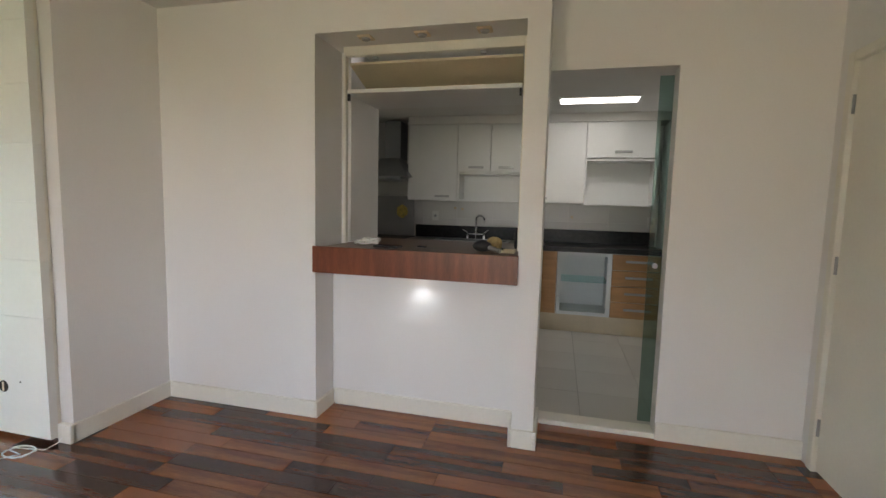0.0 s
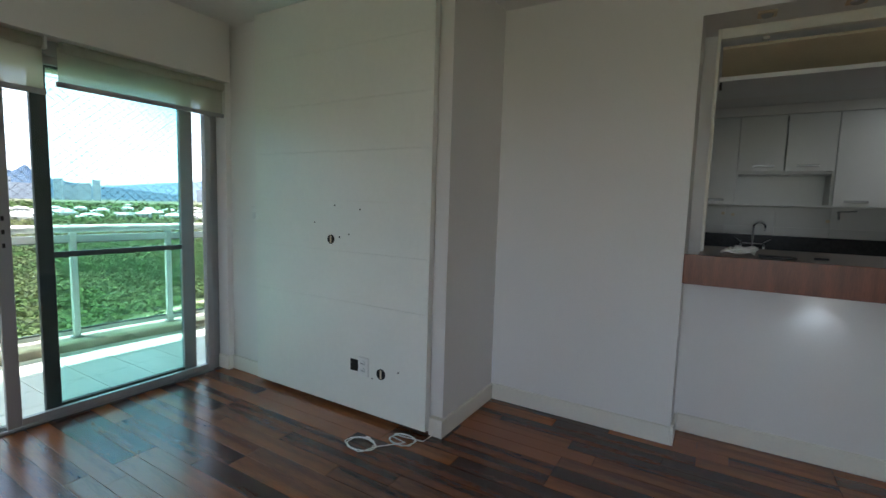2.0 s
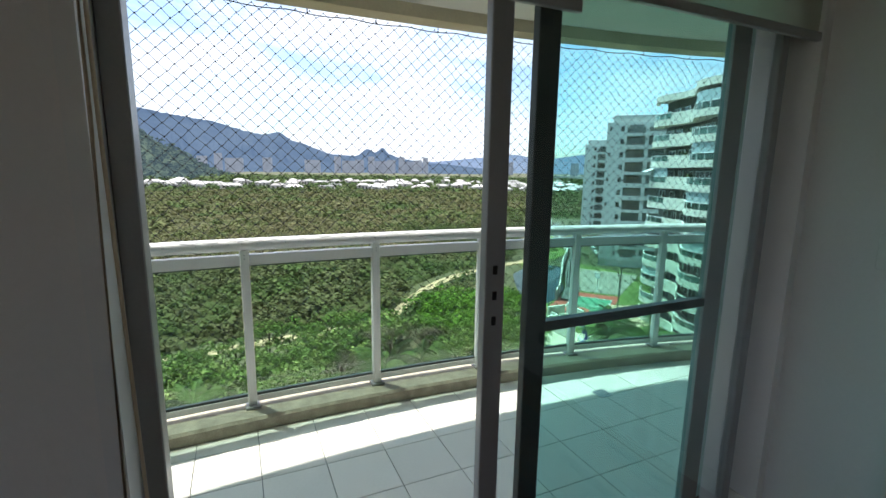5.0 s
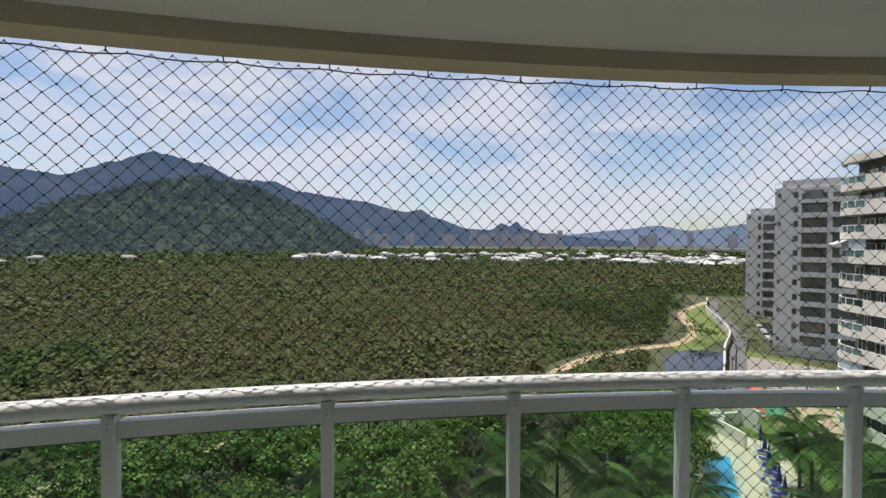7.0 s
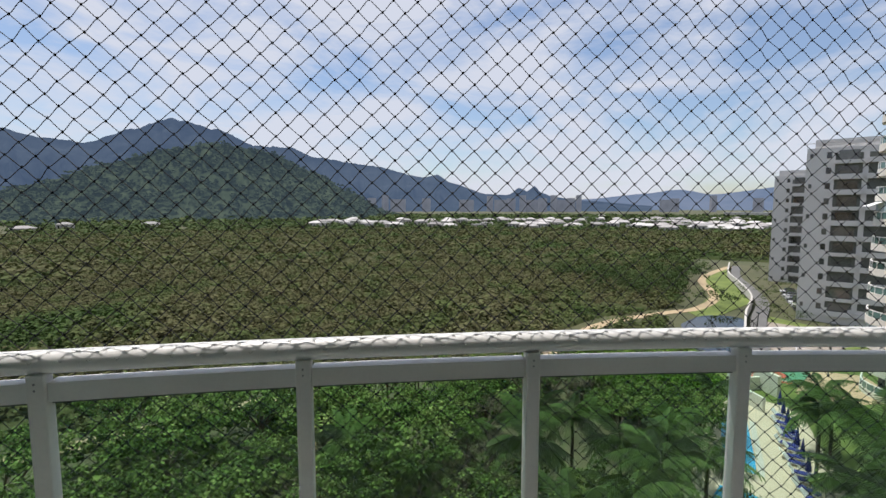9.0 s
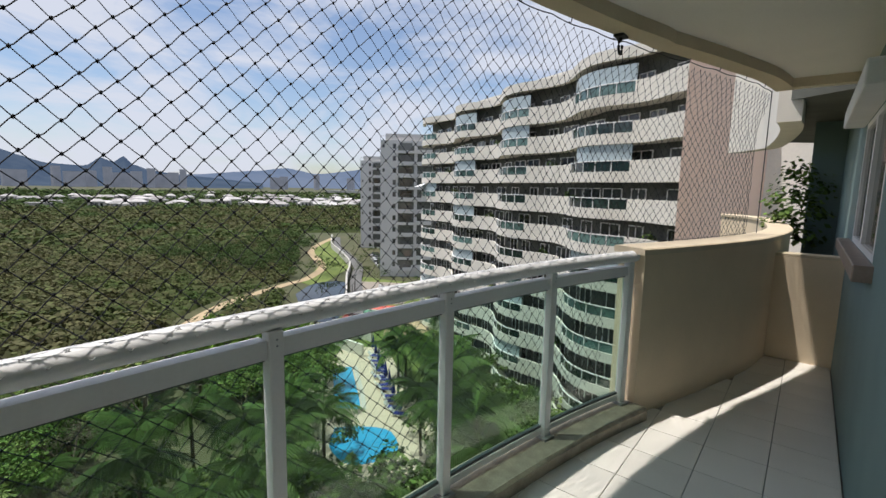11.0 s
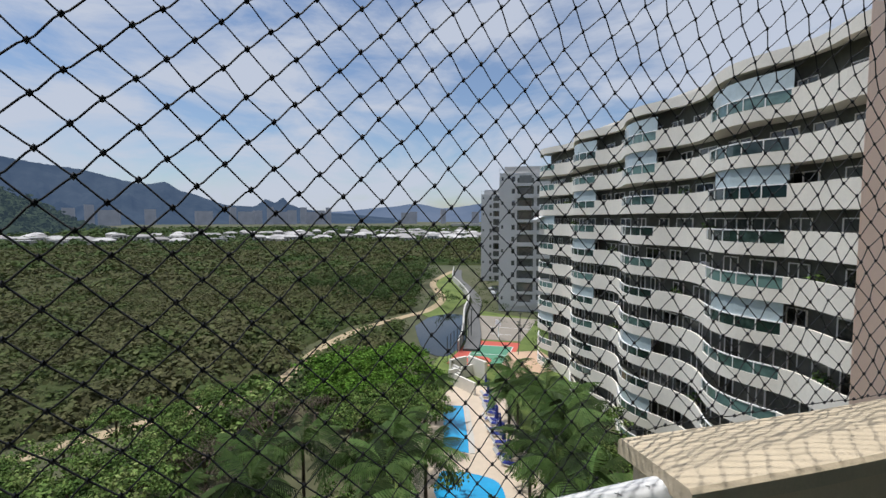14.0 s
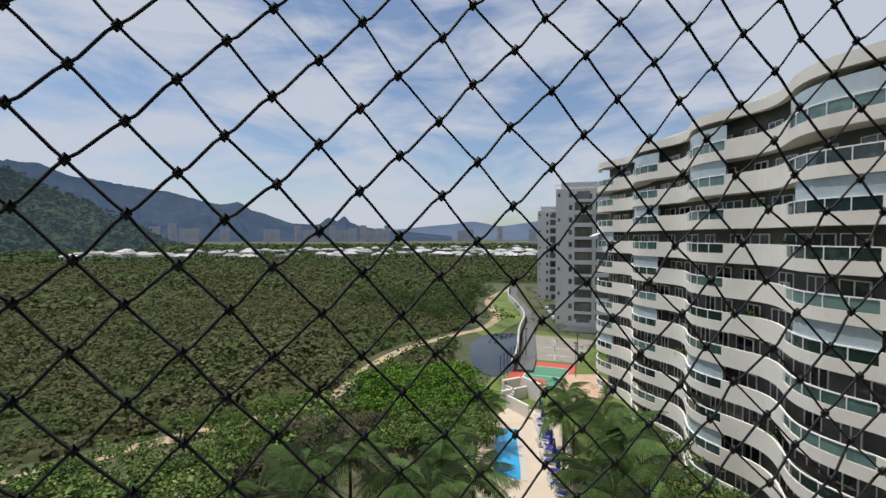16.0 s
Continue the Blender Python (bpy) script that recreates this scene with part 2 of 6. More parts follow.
M_GROUND = material("scrub_ground", (0.070, 0.088, 0.032), 0.95, 0.3, 0.02, 0.35, 0.0, second=(0.105, 0.100, 0.050))
M_BUSH = foliage("scrub_foliage", ((0.046, 0.082, 0.020), (0.076, 0.098, 0.031), (0.102, 0.098, 0.045), (0.084, 0.102, 0.036), (0.052, 0.086, 0.024)), 0.020, 0.4)
M_CANOPY = material("scrub_canopy_leaves", (0.040, 0.066, 0.017), 0.9, 0.2, 0.020, 1.6, 0.0, second=(0.088, 0.080, 0.040), spec=0.1)
M_WOODS = foliage("woods_foliage", ((0.036, 0.066, 0.020), (0.066, 0.102, 0.031), (0.095, 0.115, 0.046)), 0.03, 0.4)
M_LEAF = foliage("tree_leaves", ((0.028, 0.060, 0.014), (0.100, 0.165, 0.038), (0.210, 0.245, 0.085)), 0.5, 0.8)
M_LEAF2 = foliage("bright_tree_leaves", ((0.040, 0.100, 0.012), (0.140, 0.255, 0.034)), 0.5, 0.7)
M_DRY = foliage("dry_twigs", ((0.13, 0.105, 0.075), (0.21, 0.175, 0.13)), 0.3, 0.4)
M_PALM = foliage("palm_fronds", ((0.040, 0.085, 0.018), (0.115, 0.170, 0.050)), 0.3, 0.8, True)
M_PALM.node_tree.nodes["Principled BSDF"].inputs["Roughness"].default_value = 0.55
M_PALM.node_tree.nodes["Principled BSDF"].inputs["Specular IOR Level"].default_value = 0.3
M_TRUNK = material("bark", (0.11, 0.085, 0.06), 0.9, 0.3, 2, 12, 0.3)
M_PATH = material("dirt_path", (0.40, 0.31, 0.19), 0.95, 0.15, 0.3, 3, 0.1)
M_LAWN = material("lawn_grass", (0.10, 0.15, 0.03), 0.95, 0.25, 0.15, 2, second=(0.17, 0.22, 0.05))
M_FIELD = material("dry_grass_field", (0.066, 0.082, 0.028), 0.95, 0.3, 0.08, 1, second=(0.125, 0.115, 0.050))
M_WATER = material("pond_water", (0.012, 0.016, 0.014), 0.06, 0.3, 0.1, 1)
M_POOL = material("pool_water", (0.035, 0.34, 0.62), 0.08, 0.12, 0.4, 3)
M_DECK = material("pool_deck_stone", (0.58, 0.48, 0.37), 0.8, 0.08, 0.6, 6)
M_PLAZA = material("sandstone_paving", (0.52, 0.36, 0.24), 0.85, 0.1, 0.4, 5)
M_CONC = material("pale_concrete", (0.52, 0.50, 0.46), 0.9, 0.1, 0.3, 4)
M_ASPHALT = material("grey_asphalt", (0.13, 0.13, 0.125), 0.9, 0.15, 0.3, 5)
M_CARW = material("white_car_paint", (0.7, 0.7, 0.7), 0.25, 0.03, coat=0.5)
M_CARD = material("dark_car_paint", (0.03, 0.03, 0.035), 0.25, 0.1, coat=0.5)
M_COURT = material("green_court_paint", (0.09, 0.25, 0.15), 0.8, 0.1, 0.3, 5)
M_COURTR = material("red_court_paint", (0.52, 0.10, 0.07), 0.8, 0.1, 0.3, 5)
M_COURTG = material("grey_court_paint", (0.28, 0.245, 0.20), 0.85, 0.1, 0.3, 5)
M_LINE = material("white_line_paint", (0.7, 0.7, 0.68), 0.8, 0.05)
M_FACADE = material("white_facade_render", (0.76, 0.72, 0.645), 0.85, 0.09, 0.35, 6, 0.05)
# one dark grey-green; recess and underside shade is put into this colour
M_RECESS = material("dark_recess_tone", (0.11, 0.115, 0.10), 0.85, 0.35, 0.5, 3)
M_PINK = material("pink_side_render", (0.84, 0.65, 0.55), 0.85, 0.05, 0.3, 9, 0.05)
M_TOWER = material("pale_grey_tower_render", (0.66, 0.64, 0.62), 0.85, 0.06, 0.2, 4)
M_WPANE = material("dark_window_glass", (0.012, 0.016, 0.016), 0.08, 0.3, 0.3, 3, spec=0.8, second=(0.12, 0.125, 0.115), per_object=True)
M_GPANE = material("green_balustrade_glass", (0.022, 0.045, 0.040), 0.08, 0.25, 0.3, 2, spec=0.8, second=(0.15, 0.25, 0.23), per_object=True)
M_SCREEN = material("pale_blue_curtain_glass", (0.42, 0.50, 0.53), 0.15, 0.12, 0.6, 4)
M_BLUE = material("blue_canvas", (0.02, 0.03, 0.20), 0.8, 0.3, 2, 20)
M_ROOFW = material("white_roof_sheet", (0.40, 0.385, 0.37), 0.7, 0.35, 0.05, 1, per_object=True)
M_HOUSE = material("house_wall_paint", (0.50, 0.46, 0.42), 0.85, 0.2, 0.05, 1, per_object=True)
M_ROOFB = material("grey_roof_sheet", (0.32, 0.30, 0.29), 0.8, 0.2, 0.05, 1, per_object=True)
M_AWN = material("white_awning", (0.75, 0.75, 0.74), 0.6, 0.05)


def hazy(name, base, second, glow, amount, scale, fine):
    """Distant ground behind kilometres of air: haze painted as emission over its own colour."""
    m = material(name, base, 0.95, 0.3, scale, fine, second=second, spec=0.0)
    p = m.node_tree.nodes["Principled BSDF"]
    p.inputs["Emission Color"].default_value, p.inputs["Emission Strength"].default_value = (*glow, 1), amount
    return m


# air light glows from these surfaces themselves; no haze hangs in front
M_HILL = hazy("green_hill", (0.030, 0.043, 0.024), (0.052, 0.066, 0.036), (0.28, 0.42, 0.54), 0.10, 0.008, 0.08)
M_MOUNT = hazy("hazed_mountain", (0.020, 0.028, 0.030), (0.040, 0.048, 0.05), (0.22, 0.36, 0.68), 0.18, 0.003, 0.02)
M_FARHILL = hazy("hazed_far_hill", (0.03, 0.035, 0.04), (0.06, 0.06, 0.06), (0.33, 0.48, 0.78), 0.33, 0.002, 0.01)
M_FARTOWER = hazy("hazed_far_tower", (0.20, 0.19, 0.19), (0.30, 0.28, 0.28), (0.42, 0.50, 0.66), 0.17, 0.01, 0.05)


# ---- building helpers ----
def link(name, me, mat, parent=None, label=""):
    ob = new(name, me)
    if mat:
        me.materials.append(mat)
    if parent:
        ob.parent = parent
    return tagged(ob, label) if label else ob


def part(name, bm, mat, parent=None, label=""):
    """One mesh object from a bmesh, under a thing or under a part."""
    me = bpy.data.meshes.new(name)
    bm.to_mesh(me)
    bm.free()
    return link(name, me, mat, parent, label)


def thing(name, label, category, group="", kind=""):
    return tagged(new(name), label, category, group, kind)


def boxes(*specs, bevel=0.0):
    """A bmesh of boxes, each x0, x1, y0, y1, z0, z1."""
    bm = bmesh.new()
    for x0, x1, y0, y1, z0, z1 in specs:
        bmesh.ops.create_cube(bm, size=1, matrix=Matrix.Translation(((x0 + x1) / 2, (y0 + y1) / 2, (z0 + z1) / 2)) @ Matrix.Diagonal((x1 - x0, y1 - y0, z1 - z0, 1)))
    if bevel:
        bmesh.ops.bevel(bm, geom=bm.edges[:], offset=bevel, segments=1, affect="EDGES", clamp_overlap=True)
    return bm


def box_part(name, spec, mat, parent=None, label="", bevel=0.0):
    return part(name, boxes(spec, bevel=bevel), mat, parent, label)


def mesh_np(name, verts, faces):
    """A mesh from arrays of corners and of equal-sided faces."""
    me = bpy.data.meshes.new(name)
    faces = np.asarray(faces, dtype=np.int32)
    nf, k = faces.shape
    me.vertices.add(len(verts))
    me.vertices.foreach_set("co", np.asarray(verts, dtype=np.float32).ravel())
    me.loops.add(nf * k)
    me.loops.foreach_set("vertex_index", faces.ravel())
    me.polygons.add(nf)
    me.polygons.foreach_set("loop_start", np.arange(0, nf * k, k, dtype=np.int32))
    me.update(calc_edges=True)
    return me


def tube(points, r, sides=8, closed=False):
    """A round bar along points."""
    bm = bmesh.new()
    pts = [Vector(p) for p in points]
    rings = []
    for i, p in enumerate(pts):
        a = pts[i - 1] if (i or closed) else p
        b = pts[(i + 1) % len(pts)] if (i + 1 < len(pts) or closed) else p
        d = (b - a).normalized()
        u = d.cross(Vector((0, 0, 1)))
        if u.length < 0.01:
            u = d.cross(Vector((0, 1, 0)))
        u.normalize()
        v = u.cross(d)
        rings.append([bm.verts.new(p + r * (math.cos(2 * math.pi * k / sides) * u + math.sin(2 * math.pi * k / sides) * v)) for k in range(sides)])
    for i in range(len(rings) - (0 if closed else 1)):
        A, B = rings[i], rings[(i + 1) % len(rings)]
        for k in range(sides):
            f = bm.faces.new((A[k], A[(k + 1) % sides], B[(k + 1) % sides], B[k]))
            f.smooth = True
    if not closed:
        bm.faces.new(rings[0])
        bm.faces.new(rings[-1][::-1])
    return bm


def sweep(section, line, close=True):
    """A solid whose section [(offset to the right of the line, z)] runs along a plan line of (x, y)."""
    bm = bmesh.new()
    rings = []
    for i, (x, y) in enumerate(line):
        a, b = line[max(i - 1, 0)], line[min(i + 1, len(line) - 1)]
        d = Vector((b[0] - a[0], b[1] - a[1]))
        d.normalize()
        nx, ny = d.y, -d.x
        rings.append([bm.verts.new((x + o * nx, y + o * ny, z)) for o, z in section])
    k = len(section)
    for A, B in zip(rings, rings[1:]):
        for j in range(k):
            bm.faces.new((A[j], B[j], B[(j + 1) % k], A[(j + 1) % k]))
    bm.faces.new(rings[0])
    bm.faces.new(rings[-1][::-1])
    bmesh.ops.recalc_face_normals(bm, faces=bm.faces[:])
    return bm


def slab(poly, z0, z1):
    """A flat solid over a plan polygon."""
    bm = bmesh.new()
    f = bm.faces.new([bm.verts.new((x, y, z0)) for x, y in poly])
    r = bmesh.ops.extrude_face_region(bm, geom=[f])
    bmesh.ops.translate(bm, verts=[g for g in r["geom"] if isinstance(g, bmesh.types.BMVert)], vec=(0, 0, z1 - z0))
    bmesh.ops.recalc_face_normals(bm, faces=bm.faces[:])
    return bm


def smooth_line(ctrl, steps=8):
    """A smooth plan line through control places."""
    c = [Vector((*p, 0)) for p in ctrl]
    c = [c[0] * 2 - c[1]] + c + [c[-1] * 2 - c[-2]]
    out = []
    for i in range(1, len(c) - 2):
        for s in range(steps):
            t = s / steps
            p = 0.5 * ((2 * c[i]) + (c[i + 1] - c[i - 1]) * t + (2 * c[i - 1] - 5 * c[i] + 4 * c[i + 1] - c[i + 2]) * t * t + (3 * c[i] - c[i - 1] - 3 * c[i + 1] + c[i + 2]) * t ** 3)
            out.append((p.x, p.y))
    out.append((c[-2].x, c[-2].y))
    return out


def structure(name, bm, mat, label=""):
    return tagged(part(name, bm, mat), label, kind="structure")

# ---- living room: walls, floor, ceiling ----
XE, YS, ZC = 1.27, -2.8, 2.51
structure("wall_north", boxes((-4.44, -2.57, 1.828, 2.60, 0, ZC)), M_WALL, "white painted wall stub beside the balcony door")
structure("wall_kitchen", boxes((-2.57, -1.475, 2.465, 2.81, 0, ZC)), M_WALL, "white painted wall beside the serving hatch")
structure("wall_hatch_base", boxes((-1.475, -0.27, 2.69, 2.81, 0, 1.0)), M_WALL, "white painted wall under the serving hatch counter")
structure("wall_hatch_head", boxes((-1.475, -0.27, 2.465, 2.81, 2.29, ZC)), M_WALL, "white painted bulkhead over the serving hatch")
structure("wall_pier", boxes((-0.27, -0.152, 2.465, 2.81, 0, ZC)), M_WALL, "white painted pier between hatch and kitchen doorway")
structure("wall_doorway_head", boxes((-0.152, 0.53, 2.79, 2.91, 2.115, ZC)), M_WALL, "white painted wall over the kitchen doorway")
structure("wall_northeast", boxes((0.53, XE + 0.15, 2.79, 2.91, 0, ZC)), M_WALL, "white painted wall beside the kitchen doorway")
structure("wall_east", boxes((XE, XE + 0.15, 2.70, 2.79, 0, ZC), (XE, XE + 0.15, 1.80, 2.70, 2.10, ZC), (XE, XE + 0.15, YS - 0.15, 1.80, 0, ZC)), M_WALL, "white painted wall around the closed entrance door")
# opening assumed behind the camera to let the added fill light in
structure("wall_south", boxes((-4.44, -2.4, YS - 0.15, YS, 0, ZC), (0.6, XE, YS - 0.15, YS, 0, ZC), (-2.4, 0.6, YS - 0.15, YS, 0, 0.6), (-2.4, 0.6, YS - 0.15, YS, 2.1, ZC)), M_WALL, "unseen white painted wall with an assumed wide window opening")
structure("wall_west", boxes((-4.655, -4.44, YS - 0.15, -0.32, -0.1, ZC), (-4.655, -4.44, 1.785, 2.60, -0.1, ZC), (-4.655, -4.38, -0.32, 1.785, 2.11, ZC)), M_WALL, "white painted wall around the sliding balcony door")
structure("ceiling", boxes((-4.655, XE + 0.15, YS - 0.15, 2.91, ZC, ZC + 0.12)), M_CEIL, "white painted ceiling")
structure("kitchen_ceiling", boxes((-2.75, 1.42, 2.91, 5.65, 2.33, 2.45)), M_CEIL, "white painted kitchen ceiling")
structure("wall_kitchen_back", boxes((-2.75, 1.42, 5.52, 5.65, 0, 2.33)), M_WALL)
structure("wall_kitchen_left", boxes((-2.75, -2.60, 2.81, 5.52, 0, 2.33)), M_WALL)
structure("wall_kitchen_right", boxes((1.22, 1.42, 2.91, 5.52, 0, 2.33)), M_WALL)
structure("hatch_reveal", boxes((-1.475, -1.41, 2.81, 3.28, 0.0, 2.33), (-0.28, -0.21, 2.81, 3.28, 0.0, 2.33)), M_WALL, "white side panels of the serving hatch")
structure("doorway_threshold", boxes((-0.152, 0.53, 2.79, 2.91, -0.02, 0.03), bevel=0.004), M_BASE, "cream stone threshold of the kitchen doorway")

for spec in ((-2.57, -2.552, 1.81, 2.465, 0, 0.105), (-2.552, -1.475, 2.447, 2.465, 0, 0.105), (-1.475, -1.457, 2.447, 2.672, 0, 0.105), (-1.457, -0.288, 2.672, 2.69, 0, 0.105),
             (-0.288, -0.27, 2.447, 2.672, 0, 0.105), (-0.27, -0.152, 2.447, 2.465, 0, 0.105), (-0.152, -0.134, 2.447, 2.79, 0, 0.105), (0.53, XE, 2.772, 2.79, 0, 0.105),
             (-2.64, -2.552, 1.792, 1.828, 0, 0.105), (-4.44, -4.07, 1.81, 1.828, 0, 0.105), (-4.545, -4.422, 1.767, 1.785, 0, 0.105), (-4.44, -4.422, 1.785, 1.81, 0, 0.105), (-4.44, -4.422, YS, -0.335, 0, 0.105)):
    structure("baseboard", boxes(spec, bevel=0.004), M_BASE, "cream painted baseboard along the white wall")

# plank floor: nearest planks one by one, the rest joined
floor = structure("floor", boxes((-4.655, XE + 0.15, YS - 0.15, 2.80, -0.12, -0.006)), M_PLANKJ, "glossy red-brown hardwood plank floor")
random.seed(4)
plank_meshes = {}


def plank_mesh(length):
    if length not in plank_meshes:
        bm = boxes((-length / 2 + 0.0008, length / 2 - 0.0008, -0.0492, 0.0492, -0.012, 0.0), bevel=0.0012)
        me = bpy.data.meshes.new("plank")
        bm.to_mesh(me)
        bm.free()
        me.materials.append(M_PLANK)
        plank_meshes[length] = me
    return plank_meshes[length]


PLANKS = []
row_y = YS
while row_y < 2.78:
    x = -4.49
    while x < XE:
        length = random.choice((0.45, 0.6, 0.75, 0.9, 1.05)) if x > -4.4 else random.choice((0.15, 0.3, 0.45, 0.6, 0.75, 0.9))
        length = min(length, max(0.15, round((XE - x) / 0.15) * 0.15))
        PLANKS.append((x + length / 2, row_y + 0.05, length))
        x += length
    row_y += 0.1

# wall panel of boards over the television wiring
panel = thing("wall_panel", "cream lacquered board panel with cut cable holes on the wall", "wall panel")
zs = [0.03, 0.69, 0.995, 1.298, 1.592, 1.885, 2.19, 2.505]
for z0, z1 in zip(zs, zs[1:]):
    box_part("board", (-4.07, -2.64, 1.758, 1.80, z0 + 0.0006, z1 - 0.0006), M_PANEL, panel, bevel=0.0007)
box_part("backing", (-4.065, -2.655, 1.80, 1.826, 0.035, 2.50), M_BASE, panel, "cream backing boards")


def disc(x, z, r, y, depth=0.004, sides=24):
    bm = bmesh.new()
    bmesh.ops.create_cone(bm, cap_ends=True, segments=sides, radius1=r, radius2=r, depth=depth, matrix=Matrix.Translation((x, y, z)) @ Matrix.Rotation(math.pi / 2, 4, "X"))
    return bm


for x, z, r in ((-3.361, 1.062, 0.028), (-2.955, 0.293, 0.032)):
    part("cable_hole", disc(x, z, r, 1.757), M_HOLE, panel, "round cable hole cut into the board")
    box_part("batten", (x - 0.006, x + 0.006, 1.7535, 1.756, z - r * 0.8, z + r * 0.8), M_CAP, panel, "raw wood strip inside the hole")
bm = boxes((-3.19, -3.132, 1.755, 1.759, 0.275, 0.345))
bmesh.ops.create_cone(bm, cap_ends=True, segments=14, radius1=0.031, radius2=0.031, depth=0.0038, matrix=Matrix.Translation((-3.160, 1.757, 0.305)) @ Matrix.Rotation(math.pi / 2, 4, "X"))
part("cable_hole", bm, M_HOLE, panel, "ragged cable hole beside the socket")
for x, z in ((-3.50, 1.16), (-3.29, 1.08), (-3.215, 1.10), (-3.13, 1.25), (-3.33, 1.27), (-3.02, 0.255), (-2.83, 0.33)):
    part("screw_hole", disc(x, z, 0.0045, 1.757, sides=8), M_HOLE, panel)

socket = thing("wall_socket", "white double power socket plate on the board panel", "socket")
box_part("plate", (-3.125, -3.045, 1.748, 1.758, 0.255, 0.372), M_PLASTIC, socket, bevel=0.004)
for z in (0.335, 0.292):
    part("outlet", disc(-3.085, z, 0.019, 1.746, 0.006, 6), M_WHITE, socket)
    for dx in (-0.008, 0, 0.008):
        part("pin_hole", disc(-3.085 + dx, z, 0.0026, 1.7425, 0.003, 8), M_HOLE, socket)
switch = thing("light_switch", "white light switch plate on the wall by the balcony door", "switch")
box_part("plate", (-4.212, -4.136, 1.818, 1.828, 1.12, 1.24), M_PLASTIC, switch, bevel=0.004)
box_part("rocker", (-4.19, -4.158, 1.813, 1.819, 1.155, 1.20), M_WHITE, switch, bevel=0.002)

cable = thing("network_cable", "coiled white cable lying on the wooden floor", "cable")
pts = []
for i in range(60):
    a = i / 60 * 2 * math.pi * 3
    pts.append((-2.88 + 0.085 * math.cos(a) + 0.01 * math.sin(3.3 * a), 1.50 + 0.06 * math.sin(a) + 0.006 * math.cos(2.7 * a), 0.006 + 0.0008 * (i % 7)))
for i in range(10):
    pts.append((-2.80 + 0.012 * i, 1.52 + 0.014 * i, 0.006))
for i in range(60):
    a = math.pi + i / 60 * 2 * math.pi * 3
    pts.append((-2.72 + 0.075 * math.cos(a) + 0.008 * math.sin(2.9 * a), 1.66 + 0.055 * math.sin(a), 0.006 + 0.0009 * (i % 6)))
pts += [(-2.62, 1.71, 0.006), (-2.60, 1.76, 0.02), (-2.595, 1.785, 0.04)]
part("cord", tube(pts, 0.0026, 6), M_CABLE, cable)
box_part("plug", (-2.905, -2.872, 1.565, 1.577, 0.003, 0.013), M_PLASTIC, cable, "clear cable plug", bevel=0.002)

# entrance door
door = tagged(new("door_1"), "closed cream lacquered entrance door", "door", kind="structure")
box_part("leaf", (XE + 0.012, XE + 0.05, 1.84, 2.66, 0.008, 2.06), M_BASE, door, bevel=0.003)
for spec in ((XE - 0.012, XE + 0.06, 2.662, 2.712, 0, 2.11), (XE - 0.012, XE + 0.06, 1.79, 1.838, 0, 2.11), (XE - 0.012, XE + 0.06, 1.838, 2.662, 2.062, 2.11)):
    box_part("door_frame", spec, M_BASE, door, bevel=0.004)
for z in (0.24, 1.08, 1.86):
    part("hinge", tube([(XE + 0.004, 2.661, z - 0.045), (XE + 0.004, 2.661, z + 0.045)], 0.007, 8), M_STEEL, door, "dull steel hinge")

# ---- serving hatch ----
counter = thing("bar_counter", "red-brown wood veneer bar counter in the serving hatch", "counter")
box_part("fascia", (-1.473, -0.266, 2.425, 2.445, 0.915, 1.072), M_WOOD, counter, bevel=0.002)
box_part("top", (-1.41, -0.282, 2.445, 3.26, 1.035, 1.070), M_WOODTOP, counter, "worn dark wood top")
box_part("underside", (-1.47, -0.272, 2.446, 2.688, 0.916, 1.033), M_WOOD, counter)
spotl = thing("under_counter_spot", "small white spotlight under the bar counter", "spotlight")
bm = bmesh.new()
bmesh.ops.create_cone(bm, cap_ends=True, segments=16, radius1=0.024, radius2=0.03, depth=0.012, matrix=Matrix.Translation((-0.86, 2.60, 0.909)))
part("lens", bm, M_LAMP, spotl)

hatch = thing("hatch_shutter", "white folded-up shutter panels with frame in the serving hatch", "shutter")
for spec in ((-1.409, -1.392, 2.695, 2.735, 1.072, 2.288), (-0.298, -0.281, 2.695, 2.735, 1.072, 2.288), (-1.392, -0.298, 2.695, 2.735, 2.232, 2.288)):
    box_part("frame", spec, M_BASE, hatch, bevel=0.003)
bm = boxes((-1.38, -0.31, -0.012, 0.43, -0.008, 0.008))
bmesh.ops.transform(bm, matrix=Matrix.Translation((0, 2.74, 2.19)) @ Matrix.Rotation(radians(-18), 4, "X"), verts=bm.verts[:])
part("shutter_panel", bm, M_BEAM, hatch, "tan upper shutter panel hanging askew")
box_part("shutter_panel", (-1.385, -0.305, 2.70, 3.17, 2.008, 2.032), M_WHITE, hatch, "white lower shutter panel", bevel=0.002)
for x in (-1.19, -0.53):
    box_part("hinge", (x - 0.016, x + 0.016, 2.668, 2.696, 2.196, 2.214), M_STEEL, hatch, bevel=0.002)
for x in (-1.377, -0.313):
    box_part("latch", (x - 0.006, x + 0.006, 2.70, 2.72, 1.965, 2.005), M_BLACK, hatch)
for x in (-1.20, -0.86, -0.505):
    lamp = thing("recessed_downlight", "small square recessed downlight in the hatch soffit, unlit", "downlight", "downlights over the serving hatch")
    box_part("rim", (x - 0.04, x + 0.04, 2.52, 2.60, 2.278, 2.289), M_CAP, lamp, bevel=0.003)
    bm = bmesh.new()
    bmesh.ops.create_cone(bm, cap_ends=True, segments=16, radius1=0.022, radius2=0.028, depth=0.01, matrix=Matrix.Translation((x, 2.56, 2.274)))
    part("bulb", bm, M_STEEL, lamp)

